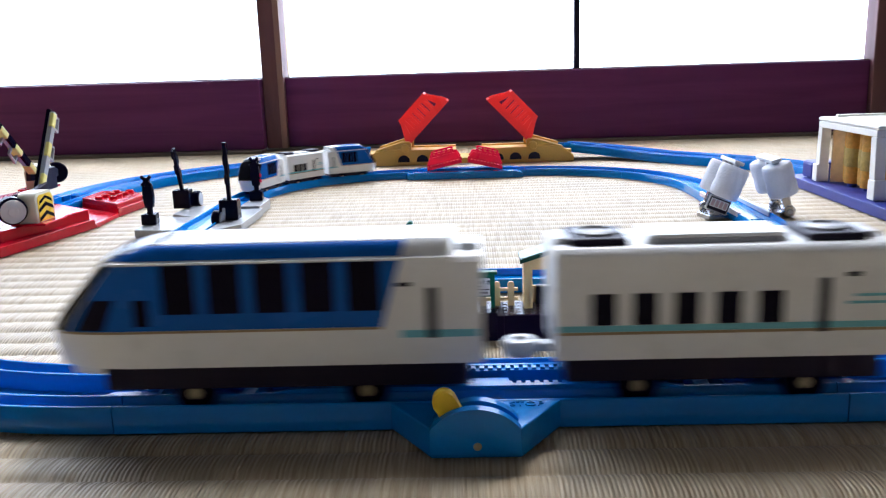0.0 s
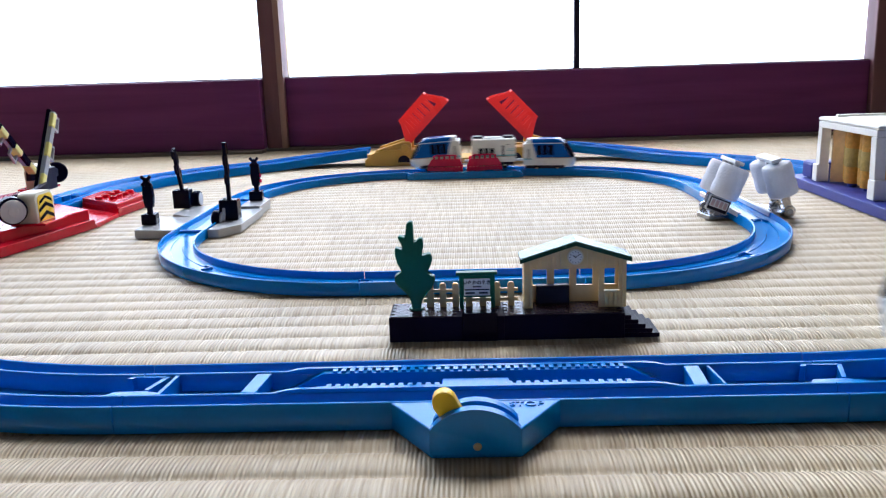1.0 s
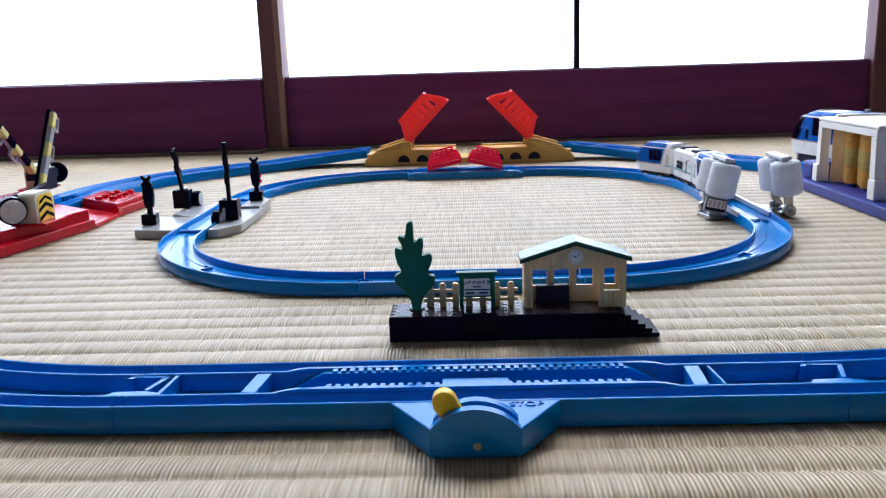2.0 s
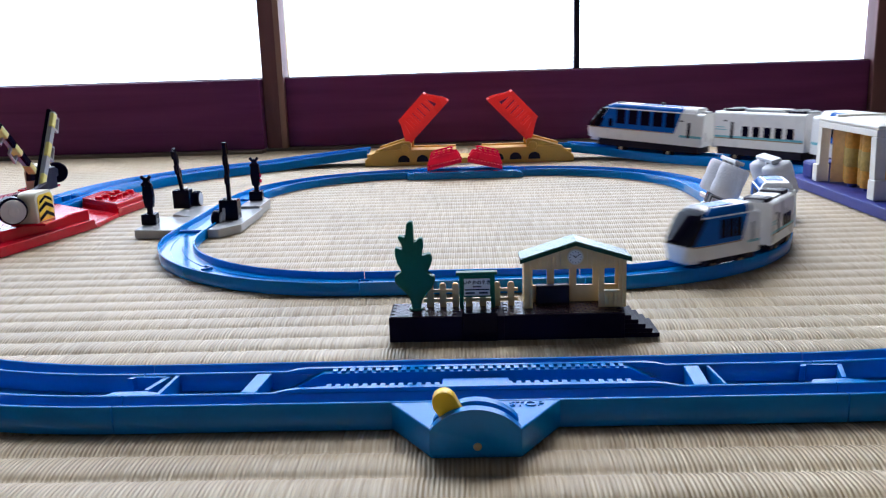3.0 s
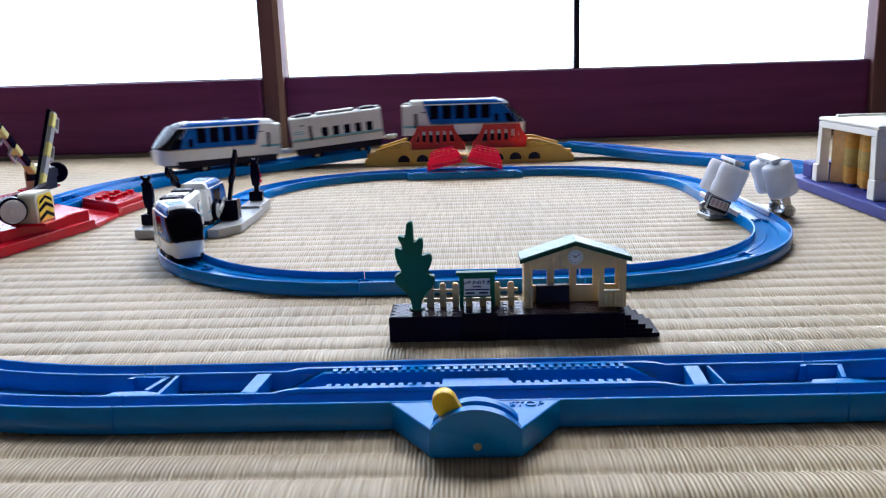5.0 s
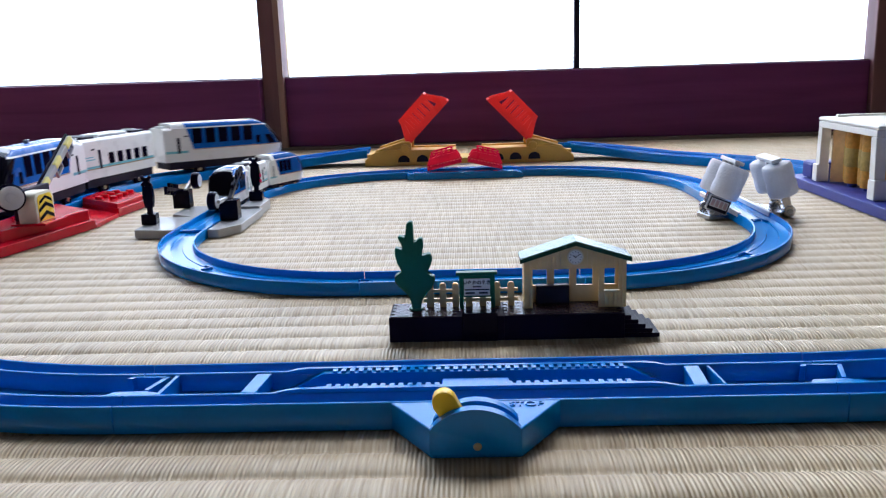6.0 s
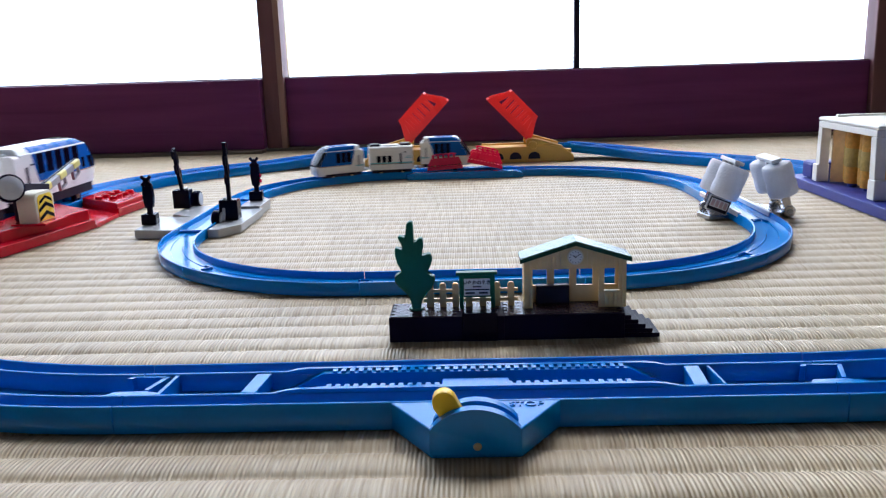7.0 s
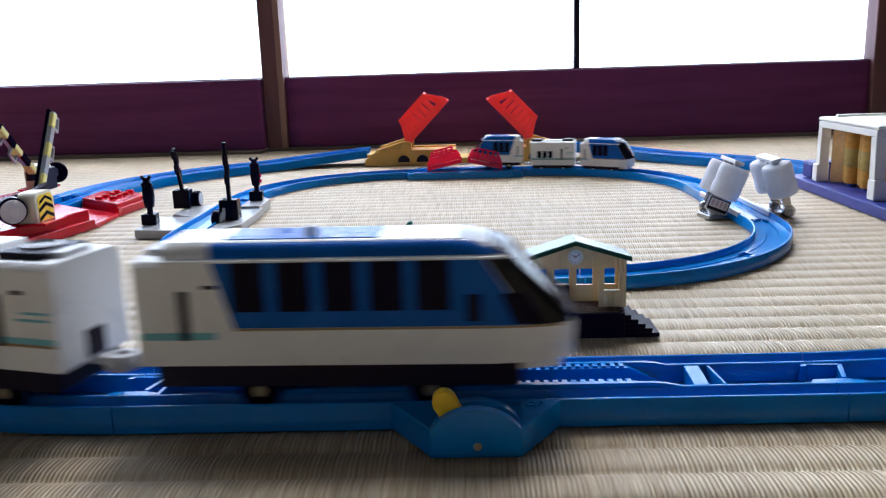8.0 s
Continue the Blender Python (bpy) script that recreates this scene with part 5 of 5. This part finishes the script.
def middle_car(name, sh, k, small, label, group):
    car = thing(name, pose(0, 0, 0), label, "toy train car", group)
    L = sh.length
    h = sh.shoulder - sh.z0
    part("body", car_body(sh), WHITE, car, "glossy white body shell", smooth=28)
    part("underframe", box(-L / 2 + 0.003 * k, L / 2 - 0.003 * k, -sh.half * 0.92, sh.half * 0.92, sh.z0 - (0.0052 if small else 0.0072) * k, sh.z0 + 0.001 * k, 0.0006 * k), DARK, car, "dark grey underframe")

    def between(a, b):
        return lambda z: (a, b)
    for side in (-1, 1):
        part("teal_stripe", side_patch(sh, side, between(-L / 2 + 0.0008 * k, L / 2 - 0.0008 * k), sh.z0 + h * 0.275, sh.z0 + h * 0.335, 0.00016, 8, 1), TEAL, car)
        part("gold_line", side_patch(sh, side, between(-L / 2 + 0.0008 * k, L / 2 - 0.0008 * k), sh.z0 + h * 0.245, sh.z0 + h * 0.272, 0.00016, 8, 1), GOLD, car)
        n, w, g, a0 = (5, 0.0068, 0.0117, -L / 2 + 0.0105) if not small else (3, 0.0036, 0.0050, -L / 2 + 0.0065)
        for i in range(n):
            part("side_window", side_patch(sh, side, between(a0 + i * g, a0 + i * g + w), sh.z0 + h * 0.34, sh.z0 + h * 0.64, 0.0003, 2, 3), BLACK, car, "dark square window")
        d = (L / 2 - 0.0220 * k, L / 2 - 0.0190 * k) 
        part("door_slit", side_patch(sh, side, between(*d), sh.z0 + h * 0.24, sh.z0 + h * 0.75, 0.0003, 2, 3), DARK, car)
        e = (L / 2 - 0.0145 * k, L / 2 - 0.0110 * k) 
        part("marker", side_patch(sh, side, between(*e), sh.z0 + h * 0.76, sh.z0 + h * 0.80, 0.0003, 2, 1), BLACK, car)
        for q in range(2):
            f = (L / 2 - 0.0140 * k, L / 2 - 0.0020 * k)
            part("wave_mark", side_patch(sh, side, lambda z, f=f: (f[0] + 0.002 * k * q, f[1]), sh.z0 + h * (0.50 + 0.07 * q), sh.z0 + h * (0.525 + 0.07 * q), 0.0002, 4, 1), TEAL, car)
    t = sh.top
    cap = 0.0018 if small else 0.0026
    rim = 0.0034 if small else 0.0020
    part("roof_cover", prism([(-L * 0.23, t - 0.0006), (L * 0.21, t - 0.0006), (L * 0.19, t + cap * k), (-L * 0.21, t + cap * k)], -sh.half * 0.55, sh.half * 0.55, bevel=0.0005 * k), WHITE, car)
    part("roof_side", box(-L * 0.20, L * 0.18, -sh.half * 0.57, sh.half * 0.57, t - 0.0002, t + 0.6 * cap * k, 0.0003 * k), GREY, car)
    for x in (-L * 0.36, L * 0.34):
        unit = part("roof_unit", box(x - 0.0085 * k, x + 0.0085 * k, -sh.half * 0.62, sh.half * 0.62, t - 0.0004, t + rim * k, 0.0006 * k), DARK, car, "dark grey roof equipment")
        part("fan", lathe([(0.0062 * k, 0), (0.0062 * k, 0.0008 * k), (0.0048 * k, 0.0013 * k), (0.0044 * k, 0.0006 * k)], 22, Matrix.Translation((x, 0, t + rim * k - 0.0002))), GREY, unit, smooth=40)
    for way in (-1, 1):
        x0, x1 = sorted((way * (L / 2 - 0.0004 * k), way * (L / 2 + 0.0003 * k)))
        # no hole is cut: a dark patch gives the coupling slot its shade
        part("slot_shade", box(x0, x1, -0.0042 * k, 0.0042 * k, sh.z0 + 0.0006 * k, sh.z0 + 0.0095 * k, 0.0002 * k), DARK, car, "dark patch for the shade inside the end wall's coupling slot")
    for x in (-L * 0.47, L * 0.45):
        part("roof_end_block", box(x - 0.002 * k, x + 0.002 * k, -sh.half * 0.42, sh.half * 0.42, t - 0.0004, t + 0.0018 * k, 0.0004 * k), LIGHT_GREY, car)
    wheels(car, sh, (-L * 0.25, L * 0.25), 0.0060 * k, sh.half * 0.80, 0.0048 if not small else 0.0033)
    return car


def coupler(car, x, z, k, way):
    hook = part("coupler", prism([(x, -0.0022 * k), (x + way * 0.012 * k, -0.0028 * k), (x + way * 0.012 * k, 0.0028 * k), (x, 0.0022 * k)], z, z + 0.0026 * k, "xy", bevel=0.0006 * k), LIGHT_GREY, car, "pale grey coupling hook")
    part("ring", lathe([(0.0050 * k, 0), (0.0055 * k, 0.0012 * k), (0.0055 * k, 0.0034 * k), (0.0046 * k, 0.0046 * k), (0.0026 * k, 0.0046 * k), (0.0024 * k, 0.0030 * k)], 20, Matrix.Translation((x + way * 0.011 * k, 0, z - 0.0010 * k))), LIGHT_GREY, hook, smooth=40)


BIG_LEAD = Shape(0.128, 0.0195, 0.0305, 0.0508, 0.0555, 0.0158, True, 0.037)
BIG_MID = Shape(0.096, 0.0195, 0.0305, 0.0500, 0.0518, 0.0158, False, 0)
SMALL_LEAD = Shape(0.0465, 0.0095, 0.0162, 0.0295, 0.0335, 0.0098, True, 0.0175)
SMALL_MID = Shape(0.040, 0.0095, 0.0180, 0.0295, 0.0308, 0.0098, False, 0)

big_head = lead_car("train_lead_car", BIG_LEAD, 1.0, False, "white and blue toy express car with a sloping black nose", "large toy train", True)
big_mid = middle_car("train_middle_car", BIG_MID, 1.0, False, "white toy train car with five dark windows", "large toy train")
big_tail = lead_car("train_end_car", BIG_LEAD, 1.0, False, "white and blue toy express end car", "large toy train")
small_head = lead_car("small_train_lead_car", SMALL_LEAD, 0.56, True, "tiny white and blue toy express car with a black nose", "small toy train")
small_mid = middle_car("small_train_middle_car", SMALL_MID, 0.56, True, "tiny white toy train car with three windows", "small toy train")
small_tail = lead_car("small_train_end_car", SMALL_LEAD, 0.56, True, "tiny white and blue toy express end car", "small toy train")
coupler(big_mid, 0.046, 0.0175, 1.0, 1)
coupler(big_mid, -0.046, 0.0175, 1.0, -1)
coupler(small_mid, 0.0190, 0.0095, 0.5, 1)
coupler(small_mid, -0.0190, 0.0095, 0.5, -1)

# ---------------------------------------------------------------- what moves


def glide(knots, t):
    """Smooth value at t through (time, value) knots."""
    if t <= knots[0][0]:
        return knots[0][1]
    for i in range(len(knots) - 1):
        (t0, v0), (t1, v1) = knots[i], knots[i + 1]
        if t <= t1:
            def slope(j):
                a, b = max(0, j - 1), min(len(knots) - 1, j + 1)
                return (knots[b][1] - knots[a][1]) / (knots[b][0] - knots[a][0])
            h = t1 - t0
            u = (t - t0) / h
            return ((2 * u ** 3 - 3 * u ** 2 + 1) * v0 + (u ** 3 - 2 * u ** 2 + u) * h * slope(i)
                    + (-2 * u ** 3 + 3 * u ** 2) * v1 + (u ** 3 - u ** 2) * h * slope(i + 1))
    return knots[-1][1]


BIG_RUN = [(0.0, 0.2645), (0.5, 0.3875), (0.9, 0.4915), (2.8, 0.9315), (3.0, 0.9750), (3.5, 1.0750), (4.0, 1.1820), (4.5, 1.3030), (4.7, 1.3540), (5.8, 1.6465), (6.2, 1.7385), (6.5, 1.8235), (6.8, 1.8785), (7.0, 1.9285), (7.2, 1.9970), (7.4, 2.0790), (7.6, 2.1350), (8.0, 2.2370)]
SMALL_RUN = [(0.0, 0.5475), (0.4, 0.6390), (1.0, 0.7340), (1.5, 0.8406), (2.8, 1.1280), (3.0, 1.1760), (3.5, 1.2837), (4.0, 1.3965), (4.5, 1.4937), (4.7, 1.5354), (5.8, 1.7040), (6.0, 1.7440), (6.2, 1.7825), (6.5, 1.8275), (7.0, 1.9110), (7.4, 1.9630), (8.0, 2.0619)]
BIG_TOTAL = 2 * 0.128 + 0.096 + 0.0170 + 0.0205
TIMES = [i * 0.1 for i in range(81)]


def small_climb(s):
    """The small bridge's leaves carry the wheels a little higher."""
    u = min(1.0, max(0.0, (0.056 - SMALL.from_back(s)) / 0.026))
    return 0.0040 * u * u * (3 - 2 * u)


def on_track(loop, s, half, way, flip, climb):
    """A car's pose with its bogies half a wheelbase before and behind s; way: 1 anticlockwise."""
    (a, _), (b, _) = loop.at(s + way * half), loop.at(s - way * half)
    za, zb = climb(s + way * half), climb(s - way * half)
    fore = Vector((a.x, a.y, za)) - Vector((b.x, b.y, zb))
    mid = (Vector((a.x, a.y, za)) + Vector((b.x, b.y, zb))) / 2
    yaw = math.atan2(fore.y, fore.x)
    pitch = -math.asin(fore.z / fore.length)
    m = Matrix.Translation(mid) @ Matrix.Rotation(yaw, 4, "Z") @ Matrix.Rotation(pitch, 4, "Y")
    return m @ Matrix.Rotation(math.pi, 4, "Z") if flip else m


def ride(s):
    """The wheels sit a little deeper in the channel on the slope."""
    return BIG.rise(s) - 0.0012 * min(1.0, max(0.0, (BIG.from_back(s) - 0.085) / 0.03)) * (1.0 if BIG.from_back(s) < 0.25 else 0.0)


# the leading wheels press the tipped leaf down as they roll on to it
LIFT = [(0.0, 0.0), (3.1, 0.0), (3.2, 0.0006), (3.3, 0.0022), (3.4, 0.0040), (3.5, 0.0050), (3.6, 0.0066), (3.66, 0.0040), (3.72, 0.0), (3.8, 0.0), (8.0, 0.0)]

# play in the channel lets the car straighten late after the curve
SWAY = [(0.0, 0.0), (7.1, 0.0), (7.2, 1.0), (7.35, 5.0), (7.5, 8.0), (7.6, 7.5), (7.7, 5.5), (7.8, 3.6), (7.9, 2.2), (8.0, 1.8)]


def run_train(loop, run, cars, way, climb):
    for car, back, half, flip in cars:
        walk(car, [(t, on_track(loop, way * (glide(run, t) - back), half, way, flip, climb)) for t in TIMES])


def swing(ob, base, knots, turned):
    """Keys for a part that turns about one axis through its base."""
    walk(ob, [(t, base @ turned(glide(knots, t))) for t in TIMES])


OPEN = 46.0
LEAF_KNOTS = [(0.0, OPEN), (3.2, OPEN), (3.33, OPEN - 1), (3.4, OPEN - 4), (3.5, 25.0), (3.6, 8.0), (3.68, 0.0), (3.78, 0.0), (5.2, 0.0), (5.3, 0.0), (5.4, 12.0), (5.5, 32.0), (5.6, OPEN), (5.7, OPEN), (8.0, OPEN)]
UP = 58.0
ARM_KNOTS = [(0.0, UP), (5.2, UP), (5.3, UP), (5.45, 42.0), (5.6, 22.0), (5.8, 4.0), (6.0, 32.0), (6.2, 8.0), (6.4, 13.0), (6.6, 8.0), (6.8, 8.0), (7.0, 13.0), (7.1, -2.0), (7.2, 18.0), (7.3, 19.0), (7.4, 20.0), (7.5, 40.0), (7.6, UP), (7.7, UP), (8.0, UP)]
GATE_KNOTS = [(0.0, 1.0), (4.7, 1.0), (4.8, 1.0), (5.0, 0.4), (5.1, 0.0), (6.1, 0.0), (6.2, 0.1), (6.3, 1.0), (6.4, 1.0), (8.0, 1.0)]
LOW_LEFT = [(0.0, 12.5), (0.28, 12.5), (0.38, 12.0), (0.47, 0.0), (0.6, 0.0), (1.08, 0.0), (1.14, 10.0), (1.2, 12.5), (1.3, 12.5), (6.85, 12.5), (6.95, 8.0), (7.05, 0.0), (7.2, 0.0), (7.82, 0.0), (7.9, 12.0), (7.97, 12.5), (8.0, 12.5)]
LOW_RIGHT = [(0.0, 12.5), (0.38, 12.5), (0.46, 8.0), (0.56, 0.0), (0.7, 0.0), (1.26, 0.0), (1.32, 10.0), (1.38, 12.5), (1.5, 12.5), (7.0, 12.5), (7.1, 8.0), (7.2, 0.0), (7.4, 0.0), (7.88, 0.0), (7.94, 8.0), (8.0, 12.5)]
TIP_KNOTS = [(0.0, 0.0), (1.7, 0.0), (1.75, 0.0), (1.9, 9.0), (2.6, 9.0), (2.75, 0.0), (2.8, 0.0), (8.0, 0.0)]


def motions():
    rows = []
    for t in TIMES:
        m = on_track(BIG, glide(BIG_RUN, t) - 0.064, 0.030, 1, False, ride)
        up = max(0.0, glide(LIFT, t))
        m = m @ Matrix.Rotation(-radians(glide(SWAY, t)), 4, "Z")
        rows.append((t, m @ Matrix.Translation((-0.030, 0, 0)) @ Matrix.Rotation(-math.asin(up / 0.060), 4, "Y") @ Matrix.Translation((0.030, 0, 0))))
    walk(big_head, rows)
    run_train(BIG, BIG_RUN, [(big_mid, 0.128 + 0.0170 + 0.048, 0.025, False), (big_tail, BIG_TOTAL - 0.064, 0.030, True)], 1, ride)
    run_train(SMALL, SMALL_RUN, [(small_head, 0.02325, 0.011, False), (small_mid, 0.0465 + 0.0085 + 0.020, 0.009, False), (small_tail, 0.0465 + 0.040 + 0.0175 + 0.02325, 0.011, True)], -1, small_climb)
    for side, leaf in bridge_leaves:
        base = pose(side * 0.0709, 0, 0.0200, 0, 0, 0 if side < 0 else 180)
        swing(leaf, base, LEAF_KNOTS, lambda a: pose(0, 0, 0, 0, -a, 0))
    for side, leaf in small_leaves:
        base = pose(side * 0.0345, 0, 0.0082, 0, 0, 0 if side < 0 else 180)
        swing(leaf, base, LOW_LEFT if side < 0 else LOW_RIGHT, lambda a: pose(0, 0, 0, 0, -a, 0))
    for arm, weight in ((arm_near, weight_near), (arm_far, weight_far)):
        hinge = pose(-0.0112, 0.0255, 0.0150)
        share = 1.0 if arm is arm_near else 0.74
        swing(arm, hinge, ARM_KNOTS, lambda a: pose(0, 0, 0, share * a, 0, 0))
        swing(weight, hinge, ARM_KNOTS, lambda a: pose(0.004, 0, 0, -17 + 0.40 * a, 0, 0))
    swing(gate_in, pose(0.0, 0.0, 0.0125), GATE_KNOTS, lambda a: pose(0, 0, 0, 28 + 64 * a, 0, 0))
    swing(gate_out, pose(0.0, 0.0, 0.0125, 0, 0, 180), GATE_KNOTS, lambda a: pose(0, 0, 0, 12 + 60 * a, 0, 0))
    swing(rollers_in, pose(0.1575, 0.300, 0.0012, 0, 22, 0), TIP_KNOTS, lambda a: pose(0, 0, 0, 0, -a, 0))
    swing(rollers_out, pose(0.2062, 0.300, 0.0012, 0, -18, 0), TIP_KNOTS, lambda a: pose(0, 0, 0, 0, a, 0))


motions()
